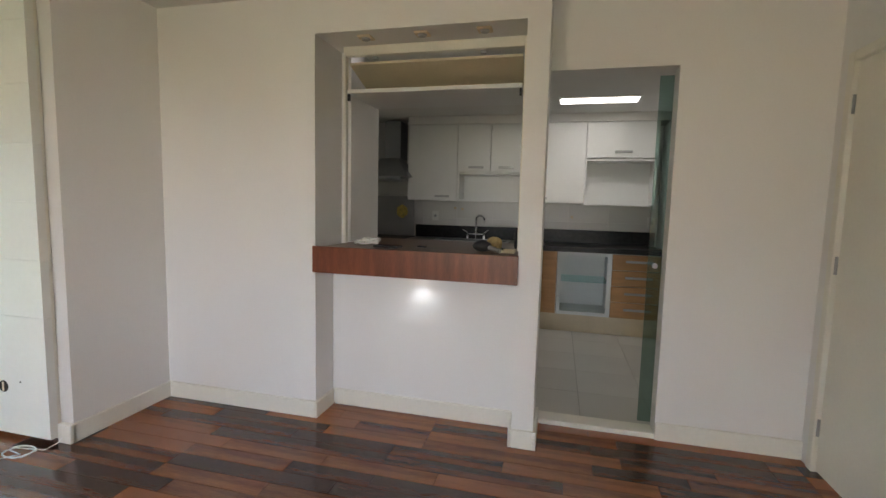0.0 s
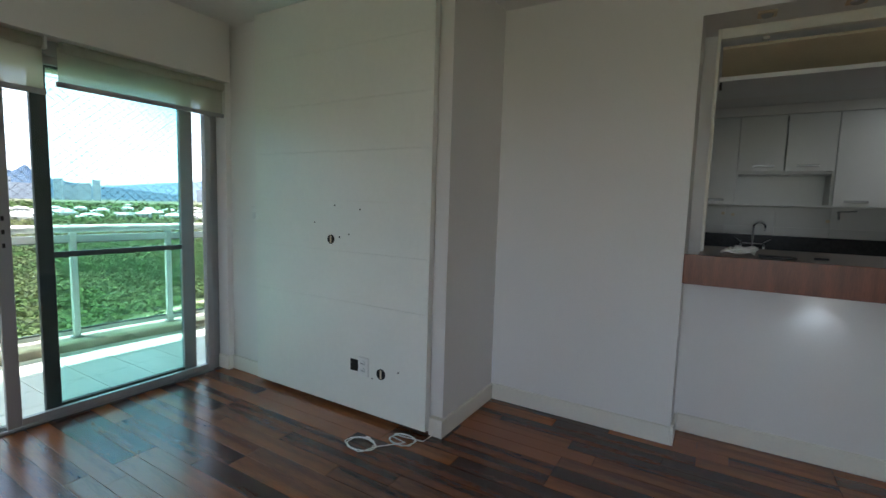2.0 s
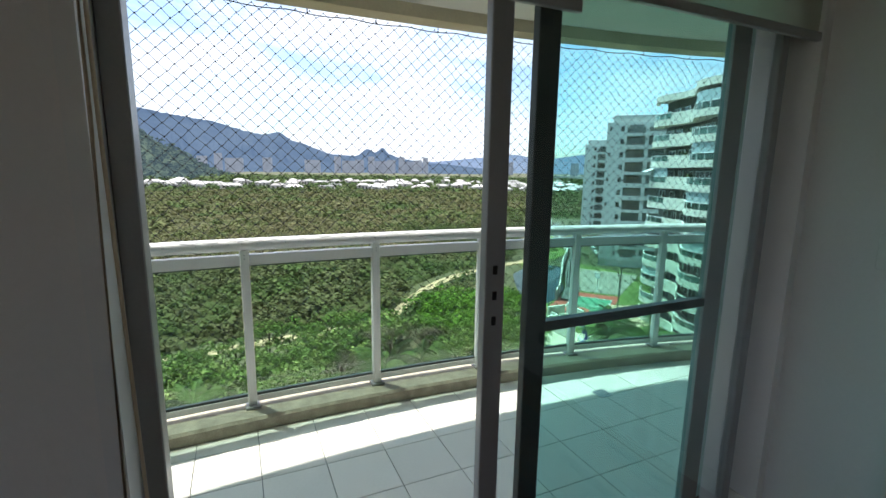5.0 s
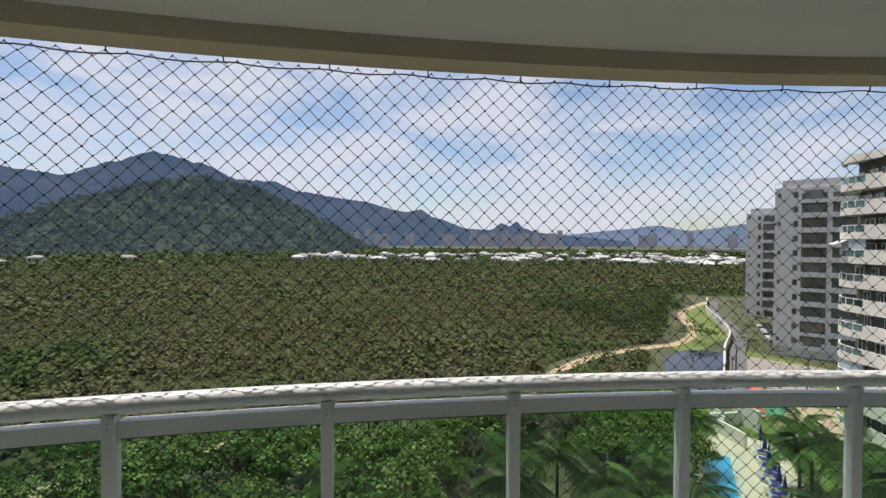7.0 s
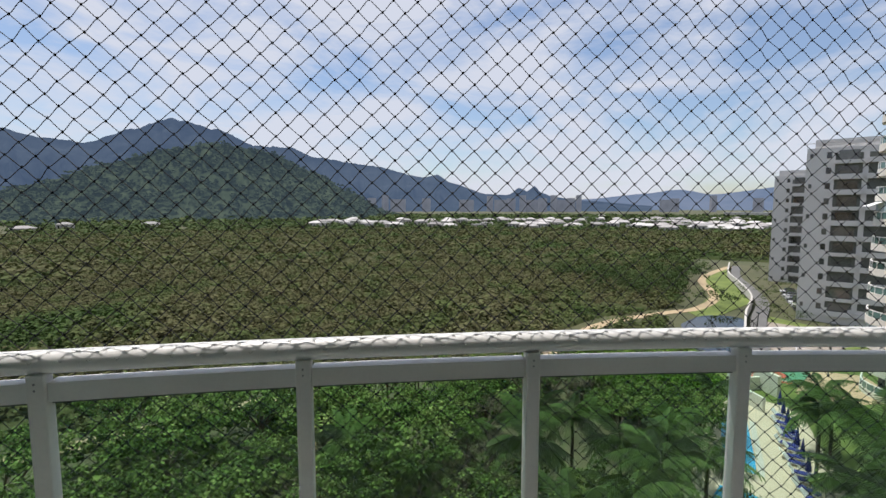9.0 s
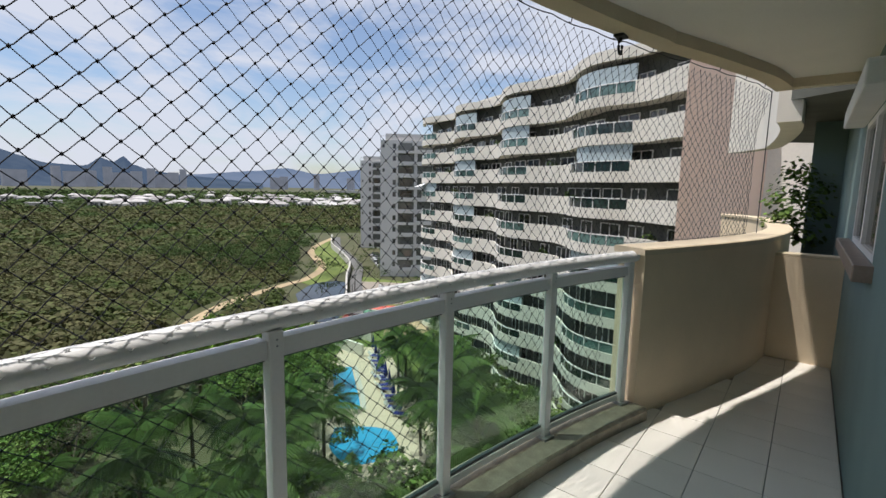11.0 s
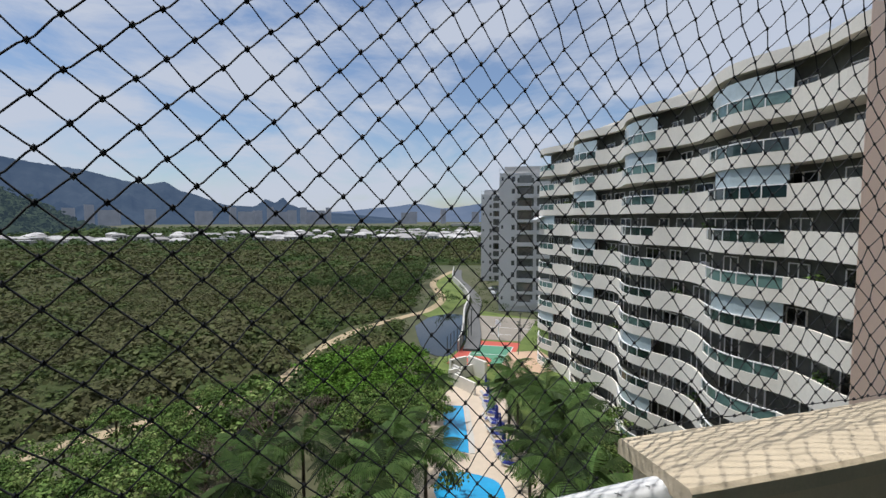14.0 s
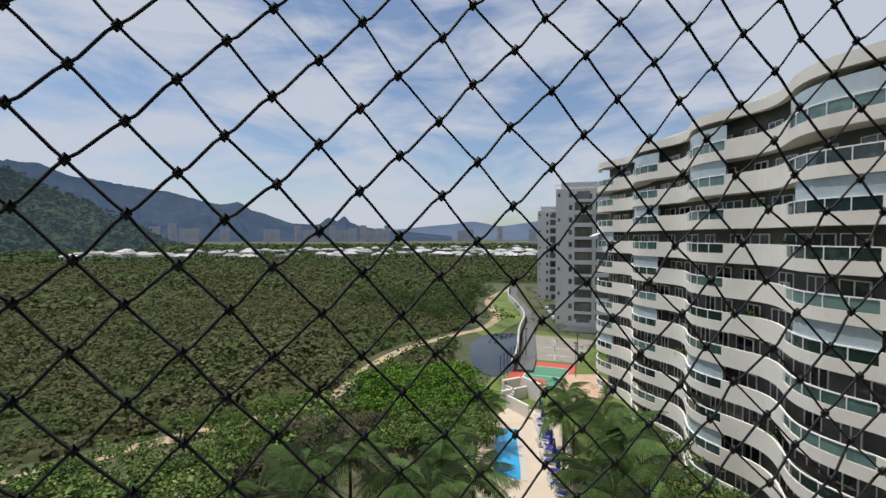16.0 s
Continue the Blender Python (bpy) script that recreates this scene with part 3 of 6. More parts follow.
# loose things on the counter
def blob(rx, ry, rz, c, seed, sub=2, rough=0.12):
    bm = bmesh.new()
    bmesh.ops.create_icosphere(bm, subdivisions=sub, radius=1)
    for v in bm.verts:
        k = 1 + rough * noise.noise(v.co * 2.3 + Vector((seed, 0, 0)))
        v.co = Vector((c[0] + rx * v.co.x * k, c[1] + ry * v.co.y * k, c[2] + rz * v.co.z * k))
    for f in bm.faces:
        f.smooth = True
    return bm


cloth = thing("white_cord_bundle", "bundled white cord lying on the bar counter", "cord")
for i in range(4):
    part("loop", tube([(-1.23 + 0.075 * math.cos(a) * (1 - 0.1 * i) + 0.012 * i, 2.66 + 0.045 * math.sin(a), 1.078 + 0.008 * i + 0.012 * abs(math.sin(2 * a + i))) for a in [k * math.pi / 9 for k in range(18)]], 0.006, 6, closed=True), M_CABLE, cloth)
phone = thing("flat_black_device", "flat black device lying on the bar counter", "device")
box_part("body", (-1.14, -0.98, 2.55, 2.63, 1.070, 1.082), M_BLACK, phone, bevel=0.003)
key = thing("small_clip", "small dark clip lying on the bar counter", "clip")
box_part("body", (-0.90, -0.84, 2.66, 2.675, 1.070, 1.080), M_BLACK, key, bevel=0.002)
brush = thing("wall_brush", "tan bristle brush with dark handle on the bar counter", "brush")
part("bristles", blob(0.05, 0.045, 0.04, (-0.43, 2.68, 1.112), 2.0), M_BRISTLE, brush)
box_part("block", (-0.50, -0.37, 2.64, 2.72, 1.072, 1.085), M_BLACK, brush, bevel=0.003)
drill = thing("hand_tool", "black and grey hand tool lying on the bar counter", "tool")
part("body", blob(0.055, 0.045, 0.035, (-0.485, 2.58, 1.104), 5.0), M_BLACK, drill)
part("handle", tube([(-0.45, 2.57, 1.10), (-0.41, 2.54, 1.092), (-0.375, 2.525, 1.084)], 0.014, 8), M_STEEL, drill)
tray = thing("wooden_tray", "thin wooden tray lying on the bar counter", "tray")
box_part("base", (-0.41, -0.30, 2.56, 2.66, 1.070, 1.078), M_CAP, tray, bevel=0.002)
for spec in ((-0.41, -0.30, 2.56, 2.566, 1.078, 1.086), (-0.41, -0.30, 2.654, 2.66, 1.078, 1.086), (-0.41, -0.404, 2.566, 2.654, 1.078, 1.086), (-0.306, -0.30, 2.566, 2.654, 1.078, 1.086)):
    box_part("rim", spec, M_CAP, tray)
case = thing("black_case", "upright black rounded case standing at the hatch pier", "case")
part("shell", blob(0.012, 0.05, 0.065, (-0.315, 2.80, 1.134), 9.0, rough=0.03), M_BLACK, case)

# ---- kitchen ----
ktiles = structure("kitchen_floor", boxes((-2.6, 1.22, 2.91, 5.52, -0.1, -0.004), (-0.152, 0.53, 2.80, 2.91, -0.1, -0.02)), M_GROUT, "pale square kitchen floor tiles")


def cabinet(name, label, x0, x1, z0, z1, y0=5.20, y1=5.515):
    c = thing(name, label, "cabinet")
    t = 0.018
    part("body", boxes((x0, x0 + t, y0, y1, z0, z1), (x1 - t, x1, y0, y1, z0, z1), (x0 + t, x1 - t, y0, y1, z0, z0 + t), (x0 + t, x1 - t, y0, y1, z1 - t, z1), (x0 + t, x1 - t, y1 - t, y1, z0 + t, z1 - t)), M_WHITE, c)
    return c


def bar_handle(parent, x, z, y, w=0.17):
    box_part("handle", (x - w / 2, x + w / 2, y - 0.022, y - 0.012, z - 0.012, z + 0.012), M_STEEL, parent, "brushed steel bar handle", bevel=0.002)


def cab_door(parent, x0, x1, z0, z1, hx, hz, mat, y=5.198):
    d = box_part("door", (x0 + 0.003, x1 - 0.003, y - 0.02, y, z0 + 0.003, z1 - 0.003), mat, parent, bevel=0.002)
    bar_handle(d, hx, hz, y - 0.02)
    return d


c = cabinet("wall_cabinet", "tall white lacquered kitchen wall cabinet beside the hood", -1.81, -1.217, 1.375, 2.24)
cab_door(c, -1.81, -1.217, 1.375, 2.24, -1.39, 1.425, M_WHITE)
c = cabinet("wall_cabinet", "white kitchen wall cabinet with two doors over an open niche", -1.215, -0.455, 1.375, 2.24)
cab_door(c, -1.215, -0.837, 1.70, 2.24, -1.0, 1.755, M_WHITE)
cab_door(c, -0.833, -0.455, 1.70, 2.24, -0.66, 1.755, M_WHITE)
box_part("shelf", (-1.197, -0.473, 5.2, 5.49, 1.68, 1.698), M_WHITE, c)
c = cabinet("wall_cabinet", "tall white lacquered kitchen wall cabinet", -0.453, 0.182, 1.375, 2.24)
cab_door(c, -0.453, 0.182, 1.375, 2.24, -0.29, 1.425, M_WHITE)
c = cabinet("wall_cabinet", "white kitchen wall cabinet with a flap over an open shelf", 0.184, 0.90, 1.36, 2.24)
cab_door(c, 0.184, 0.90, 1.86, 2.24, 0.56, 1.925, M_WHITE)
box_part("shelf", (0.202, 0.882, 5.2, 5.49, 1.835, 1.853), M_WHITE, c)
structure("cabinet_bulkhead", boxes((-1.81, 1.22, 5.17, 5.52, 2.242, 2.33)), M_WALL, "white bulkhead over the wall cabinets")
tall = thing("tall_side_panel", "tall white cupboard side at the end of the kitchen", "cabinet")
box_part("body", (1.0, 1.218, 4.55, 5.515, 0.2, 2.24), M_WHITE, tall, bevel=0.003)
box_part("door", (0.98, 0.998, 4.56, 5.16, 0.2, 2.23), M_WHITE, tall, bevel=0.002)
box_part("plinth", (1.03, 1.218, 4.58, 5.5, 0, 0.198), M_CAP, tall)
worktop = thing("worktop", "black polished granite worktop with upstand", "worktop")
box_part("slab", (-1.8, 0.975, 4.93, 5.50, 0.87, 0.925), M_GRANITE, worktop, bevel=0.004)
box_part("upstand", (-1.8, 0.975, 5.485, 5.505, 0.925, 1.075), M_GRANITE, worktop, bevel=0.003)
c = cabinet("base_cabinet", "honey oak base cabinet under the granite worktop", -1.8, -0.06, 0.2, 0.868, 4.985, 5.48)
for i in range(4):
    cab_door(c, -1.8 + i * 0.435, -1.8 + (i + 1) * 0.435, 0.2, 0.868, -1.6 + i * 0.435, 0.80, M_OAK, 4.983)
c = cabinet("base_cabinet", "open white-framed base cabinet with a glass shelf", -0.055, 0.485, 0.2, 0.868, 4.985, 5.48)
for spec in ((-0.055, -0.015, 4.965, 4.984, 0.2, 0.868), (0.445, 0.485, 4.965, 4.984, 0.2, 0.868), (-0.015, 0.445, 4.965, 4.984, 0.2, 0.235), (-0.015, 0.445, 4.965, 4.984, 0.833, 0.868)):
    box_part("frame", spec, M_WHITE, c)
box_part("glass_shelf", (-0.03, 0.46, 5.0, 5.44, 0.55, 0.558), M_GLASS_B, c, "green-edged glass shelf")
c = cabinet("drawer_unit", "honey oak drawer unit with four steel handles", 0.49, 0.965, 0.2, 0.868, 4.985, 5.48)
for i in range(4):
    d = box_part("drawer_front", (0.492, 0.963, 4.963, 4.983, 0.203 + i * 0.166, 0.363 + i * 0.166), M_OAK, c, bevel=0.002)
    bar_handle(d, 0.75, 0.295 + i * 0.166, 4.963, 0.26)
structure("kitchen_plinth", boxes((-1.8, 0.975, 5.04, 5.48, 0, 0.198)), M_CAP, "beige recessed plinth under the base cabinets")
hood = thing("range_hood", "brushed steel chimney range hood on the kitchen wall", "range hood")
box_part("chimney", (-2.13, -1.93, 5.25, 5.50, 1.86, 2.30), M_STEEL, hood, bevel=0.004)
bm = bmesh.new()
bmesh.ops.create_cone(bm, cap_ends=True, segments=4, radius1=0.40, radius2=0.15, depth=0.22, matrix=Matrix.Translation((-2.03, 5.24, 1.745)) @ Matrix.Rotation(math.pi / 4, 4, "Z"))
part("canopy", bm, M_STEEL, hood)
box_part("skirt", (-2.31, -1.83, 4.97, 5.505, 1.60, 1.637), M_STEEL, hood, bevel=0.003)
splash = thing("stove_splashback", "grey glass splashback behind the stove", "splashback")
box_part("sheet", (-2.45, -1.83, 5.495, 5.505, 0.93, 1.42), M_ALU, splash)
mitt = thing("oven_cloth", "yellow patterned cloth hanging on the splashback", "cloth")
part("cloth", blob(0.075, 0.012, 0.085, (-1.98, 5.478, 1.23), 3.0), M_YELLOW, mitt)
cooktop = thing("cooktop", "black glass cooktop on the worktop run", "cooktop")
box_part("body", (-2.55, -1.805, 4.93, 5.49, 0.1, 0.93), M_BLACK, cooktop, bevel=0.005)
tap = thing("kitchen_tap", "chrome swan-neck kitchen tap with two lever handles", "tap")
part("spout", tube([(-1.02, 5.40, 0.925), (-1.02, 5.40, 1.16)] + [(-1.02 + 0.05 - 0.05 * math.cos(a), 5.40 - 0.03 * math.sin(a), 1.16 + 0.05 * math.sin(a)) for a in [k * math.pi / 8 for k in range(9)]] + [(-0.92, 5.40, 1.12)], 0.011, 8), M_CHROME, tap)
part("bridge", tube([(-1.12, 5.40, 0.985), (-0.92, 5.40, 0.985)], 0.010, 8), M_CHROME, tap)
for x, s in ((-1.12, -1), (-0.92, 1)):
    part("valve", tube([(x, 5.40, 0.925), (x, 5.40, 1.0)], 0.016, 8), M_CHROME, tap)
    part("lever", tube([(x, 5.40, 1.0), (x + s * 0.06, 5.39, 1.04)], 0.007, 6), M_CHROME, tap)
sink = thing("sink", "steel sink bowl sunk into the granite worktop", "sink")
part("rim", boxes((-1.45, -0.60, 5.02, 5.05, 0.925, 0.931), (-1.45, -0.60, 5.33, 5.36, 0.925, 0.931), (-1.45, -1.42, 5.05, 5.33, 0.925, 0.931), (-0.63, -0.60, 5.05, 5.33, 0.925, 0.931)), M_STEEL, sink)
box_part("bowl", (-1.42, -0.63, 5.05, 5.33, 0.9245, 0.928), M_ALUDARK, sink)
for x, z, lab in ((-1.55, 1.19, "white double power socket on the kitchen tiles"), (0.93, 1.18, "white power socket on the kitchen tiles")):
    s = thing("wall_socket", lab, "socket")
    box_part("plate", (x - 0.04, x + 0.04, 5.492, 5.502, z - 0.06, z + 0.06), M_PLASTIC, s, bevel=0.003)
    part("outlet", disc(x, z, 0.018, 5.489, 0.006, 6), M_STEEL, s)
for x, z in ((-1.30, 1.29), (-1.21, 1.28), (-0.42, 1.24), (0.08, 1.22)):
    v = thing("water_outlet", "small brass water outlet cap on the kitchen tiles", "outlet")
    part("cap", disc(x, z, 0.016, 5.488, 0.012, 12), M_CAP, v)
faucet = thing("wall_tap", "small chrome wall tap on the kitchen tiles", "tap")
part("pipe", tube([(-0.35, 5.50, 1.33), (-0.35, 5.44, 1.33), (-0.35, 5.43, 1.26)], 0.010, 8), M_CHROME, faucet)
part("lever", tube([(-0.35, 5.45, 1.335), (-0.22, 5.45, 1.345)], 0.008, 6), M_CHROME, faucet)
kl_body = thing("kitchen_ceiling_lamp", "white rectangular fluorescent ceiling lamp, switched on", "ceiling lamp")
box_part("housing", (-0.12, 0.60, 4.43, 4.67, 2.321, 2.33), M_WHITE, kl_body)
box_part("diffuser", (-0.10, 0.58, 4.45, 4.65, 2.3175, 2.3205), M_LAMP, kl_body, "glowing white diffuser")
gdoor = tagged(new("door_2"), "sliding frosted green glass kitchen door, slid open", "door", kind="structure")
box_part("pane", (0.46, 1.15, 2.935, 2.945, 0.035, 2.10), M_GLASS_K, gdoor)
part("knob", tube([(0.50, 2.925, 1.0), (0.50, 2.955, 1.0)], 0.016, 10), M_STEEL, gdoor, "small steel knob")

# ---- sliding balcony door ----
sd = tagged(new("door_3"), "grey aluminium sliding balcony door, one side open", "sliding door", kind="structure")
jw = box_part("jamb", (-4.62, -4.55, -0.284, -0.24, -0.02, 2.09), M_ALU, sd, bevel=0.003)
box_part("jamb", (-4.62, -4.55, 1.705, 1.784, -0.02, 2.09), M_ALU, sd, bevel=0.003)
box_part("lining", (-4.66, -4.435, -0.319, -0.285, 0.0, 2.10), M_WHITE, sd, "white painted lining")
box_part("head_track", (-4.64, -4.46, -0.24, 1.705, 2.03, 2.10), M_ALU, sd, bevel=0.003)
box_part("sill_track", (-4.64, -4.492, -0.24, 1.705, -0.03, 0.002), M_ALUDARK, sd, bevel=0.002)
for x in (-4.585, -4.51):
    box_part("rail_rib", (x - 0.005, x + 0.005, -0.24, 1.705, 0.002, 0.016), M_ALU, sd)


def leaf(y0, y1, x, mat, pane, w0, w1, label):
    lf = box_part("leaf", (x - 0.016, x + 0.016, y0, y0 + w0, 0.022, 2.03), mat, sd, label, bevel=0.003)
    box_part("stile", (x - 0.016, x + 0.016, y1 - w1, y1, 0.022, 2.03), M_ALU, lf, bevel=0.003)
    box_part("rail", (x - 0.014, x + 0.014, y0 + w0, y1 - w1, 0.022, 0.062), mat, lf)
    box_part("rail", (x - 0.014, x + 0.014, y0 + w0, y1 - w1, 1.985, 2.03), mat, lf)
    box_part("pane", (x - 0.003, x + 0.003, y0 + w0, y1 - w1, 0.062, 1.985), pane, lf)
    return lf


lf = leaf(0.53, 1.70, -4.51, M_ALU, M_GLASS_A, 0.062, 0.040, "grey sliding leaf with clear glass")
for z in (1.156, 1.085, 1.014):
    box_part("lock", (-4.4935, -4.490, 0.553, 0.565, z - 0.012, z + 0.012), M_BLACK, lf)
lf = leaf(0.72, 1.612, -4.585, M_ALUDARK, M_GLASS_B, 0.075, 0.09, "dark sliding leaf with green glass")
box_part("crossbar", (-4.60, -4.57, 0.795, 1.522, 0.925, 0.957), M_ALUDARK, lf)


def roller_blind(y0, y1, zb, label):
    b = thing("roller_blind", label, "roller blind", "roller blinds over the balcony door")
    part("roller", tube([(-4.425, y0 + 0.02, 2.075), (-4.425, y1 - 0.02, 2.075)], 0.028, 12), M_BLIND, b)
    box_part("screen", (-4.4485, -4.4465, y0 + 0.01, y1 - 0.01, zb + 0.02, 2.075), M_BLIND, b)
    box_part("bottom_bar", (-4.456, -4.439, y0, y1, zb, zb + 0.028), M_ALU, b, "grey bottom bar", bevel=0.002)
    box_part("bracket", (-4.445, -4.405, y1 - 0.012, y1, 2.045, 2.108), M_PLASTIC, b)
    return b


b = roller_blind(-0.28, 0.755, 1.812, "cream screen roller blind pulled down a little")
part("chain", tube([(-4.40, -0.27, 2.07), (-4.40, -0.272, 1.5), (-4.40, -0.285, 0.75), (-4.40, -0.262, 0.70), (-4.40, -0.25, 0.75), (-4.402, -0.262, 1.5), (-4.402, -0.262, 2.07)], 0.0035, 6), M_CAP, b, "beaded chain")
roller_blind(0.80, 1.775, 1.866, "greenish screen roller blind pulled down a little")

# ---- balcony ----
FB = -0.08


def rail_x(y):
    d = y - 0.58
    return -6.27 + 0.032 * d * d + 0.0009 * d ** 4


def rail_line(y0, y1, step=0.12, off=0.0):
    n = max(2, int(abs(y1 - y0) / step))
    return [(rail_x(y0 + (y1 - y0) * i / n) + off, y0 + (y1 - y0) * i / n) for i in range(n + 1)]


PAR = smooth_line([(-5.855, 3.84), (-5.69, 4.27), (-5.525, 4.76), (-5.315, 5.55), (-5.215, 7.0), (-5.48, 9.2), (-5.78, 9.85), (-6.12, 10.3)])
YB0 = -4.0
# the line in which the net runs: along the railing, then outside its end and round the parapet
FRONT = rail_line(YB0, 2.2, 0.03, -0.045) + [p for p in smooth_line([(rail_x(2.2) - 0.045, 2.2), (rail_x(2.55) - 0.041, 2.55), (-6.113, 2.9), (-6.075, 3.25), (-6.035, 3.608), (-5.935, 4.01), (-5.79, 4.4), (-5.646, 4.80), (-5.44, 5.57), (-5.40, 5.9)], 12) if 2.21 < p[1] < 5.75]
base_line = rail_line(YB0, 3.84, 0.3) + [p for p in PAR if 3.9 < p[1] < 5.95]
structure("balcony_slab", slab([(-4.655, YB0 - 0.2)] + [(x - 0.12, y) for x, y in base_line] + [(-4.655, 5.95)], -0.9, FB - 0.012), M_GROUT, "balcony floor slab")
structure("kerb", sweep([(-0.10, -0.9), (-0.10, 0.0), (0.15, 0.0), (0.165, -0.015), (0.165, FB - 0.01), (0.165, -0.9)], rail_line(YB0, 3.84)), M_STONE, "beige stone kerb under the balcony railing")
structure("balcony_wall", boxes((-4.70, -4.655, YB0, -0.32, FB - 0.02, 2.6), (-4.70, -4.655, 1.785, 3.9, FB - 0.02, 2.6), (-4.70, -4.655, -0.32, 1.785, 2.10, 2.6), (-4.70, -4.655, 3.9, 5.45, FB - 0.02, 1.06), (-4.70, -4.655, 3.9, 5.45, 1.93, 2.6), (-4.70, -4.655, 5.45, 9.0, -0.9, 2.6)), M_TEAL, "grey-green rendered outer wall of the balcony")
structure("balcony_end_wall", boxes((-6.6, -4.655, YB0 - 0.2, YB0, -0.9, 2.6)), M_PARAPET)
structure("balcony_parapet", sweep([(-0.10, -0.9), (-0.10, 1.0), (0.10, 1.0), (0.10, -0.9)], [p for p in PAR]), M_PARAPET, "curved beige rendered balcony parapet")
structure("parapet_cap", sweep([(-0.118, 1.0), (-0.118, 1.034), (-0.108, 1.042), (0.108, 1.042), (0.118, 1.034), (0.118, 1.0)], [(PAR[0][0] - 0.012, PAR[0][1] - 0.03)] + PAR[1:]), M_CAP, "beige stone cap on the balcony parapet")
structure("low_wall", boxes((-5.25, -4.70, 5.80, 5.92, FB - 0.1, 0.855)), M_PARAPET, "low beige rendered dividing wall")
structure("low_wall_cap", boxes((-5.27, -4.70, 5.802, 5.94, 0.855, 0.885), bevel=0.005), M_CAP, "beige stone cap on the dividing wall")
structure("balcony_ceiling", slab([(-4.655, YB0 - 0.2)] + [(x + 0.05, y) for x, y in base_line] + [(-4.655, 5.9)], 2.375, 2.58), M_SOFFIT, "cream painted balcony ceiling")
structure("edge_beam", sweep([(-0.04, 2.30), (-0.04, 2.75), (0.10, 2.75), (0.10, 2.30)], base_line), M_BEAM, "beige rendered edge beam over the balcony")
structure("end_beam", boxes((-5.20, -4.70, 5.72, 5.82, 2.30, 2.60)), M_BEAM)
UP = [p for p in PAR if p[1] > 6.2]
structure("upper_parapet", sweep([(-0.10, 2.10), (-0.10, 3.95), (0.10, 3.95), (0.10, 2.10)], UP), M_FACADE, "curved white parapet of the next upper balcony")
# dark slab tones put the shade under the next balcony into the colour
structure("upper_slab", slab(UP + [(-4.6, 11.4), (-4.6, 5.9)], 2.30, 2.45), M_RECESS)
structure("neighbour_slab", slab(UP + [(-4.6, 11.4), (-4.6, 5.95)], -0.9, FB), M_GROUT)
structure("neighbour_wall", boxes((-5.02, -4.6, 8.2, 12.5, -0.9, 2.3)), M_TEALDARK, "grey-green wall of the neighbouring flat, darkened for shade")
structure("own_facade", boxes((-4.7, -4.62, 9.0, 30.0, -21, 15.0), (-4.69, -4.60, YB0 - 12, YB0 - 0.2, -21, 15.0), (-4.69, -4.6, YB0 - 0.2, 9.0, -21, -0.92), (-4.69, -4.6, YB0 - 0.2, 9.0, 2.65, 15.0)), M_PARAPET, "beige rendered outer wall of the block of flats")

win = tagged(new("window_1"), "grey aluminium window with brown stone sill", "window", kind="structure")
for spec in ((-4.70, -4.66, 3.9, 5.45, 1.06, 1.10), (-4.70, -4.66, 3.9, 5.45, 1.89, 1.93), (-4.70, -4.66, 3.9, 3.95, 1.10, 1.89), (-4.70, -4.66, 5.40, 5.45, 1.10, 1.89), (-4.705, -4.665, 4.62, 4.70, 1.10, 1.89)):
    box_part("window_frame", spec, M_RAIL, win)
box_part("pane", (-4.683, -4.677, 3.95, 5.40, 1.10, 1.89), M_WPANE, win)
box_part("window_sill", (-4.78, -4.655, 3.8, 5.75, 0.97, 1.055), M_MARBLE, win, "brown stone sill", bevel=0.005)
box_part("shutter_box", (-4.83, -4.70, 3.8, 5.72, 1.935, 2.06), M_RAIL, win, "grey shutter box", bevel=0.006)
drain = thing("floor_drain", "small square steel floor drain in the balcony tiles", "drain")
box_part("grate", (-5.72, -5.62, 2.10, 2.20, FB - 0.004, FB + 0.003), M_STEEL, drain)

# railing
railing = thing("railing", "white metal balcony railing with green glass panels", "railing")
POSTS = [-3.84, -3.08, -2.32, -1.56, -0.805, -0.04, 0.728, 1.486, 2.268, 3.03, 3.757]
part("handrail", tube([(x, y, 0.982) for x, y in rail_line(YB0, 3.83)], 0.036, 14), M_RAIL, railing)


def rail_bar(y0, y1, z0, z1, o=0.016):
    return sweep([(-o, z0), (-o, z1), (o, z1), (o, z0)], rail_line(y0, y1, 0.2))


for i, y in enumerate(POSTS):
    x = rail_x(y)
    a = math.atan((rail_x(y + 0.01) - rail_x(y - 0.01)) / 0.02)
    bm = boxes((-0.024, 0.024, -0.024, 0.024, 0.012, 0.952), bevel=0.003)
    bmesh.ops.transform(bm, matrix=Matrix.Translation((x + 0.012, y, 0)) @ Matrix.Rotation(-a, 4, "Z"), verts=bm.verts[:])
    post = part("post", bm, M_RAIL, railing)
    bm = boxes((-0.045, 0.045, -0.04, 0.04, -0.002, 0.014), bevel=0.002)
    bmesh.ops.transform(bm, matrix=Matrix.Translation((x + 0.012, y, 0)) @ Matrix.Rotation(-a, 4, "Z"), verts=bm.verts[:])
    part("foot_plate", bm, M_ALU, post)
    for z in (0.925, 0.905):
        bm = bmesh.new()
        bmesh.ops.create_icosphere(bm, subdivisions=1, radius=0.004, matrix=Matrix.Translation((x + 0.036, y, z)))
        part("screw", bm, M_STEEL, post)
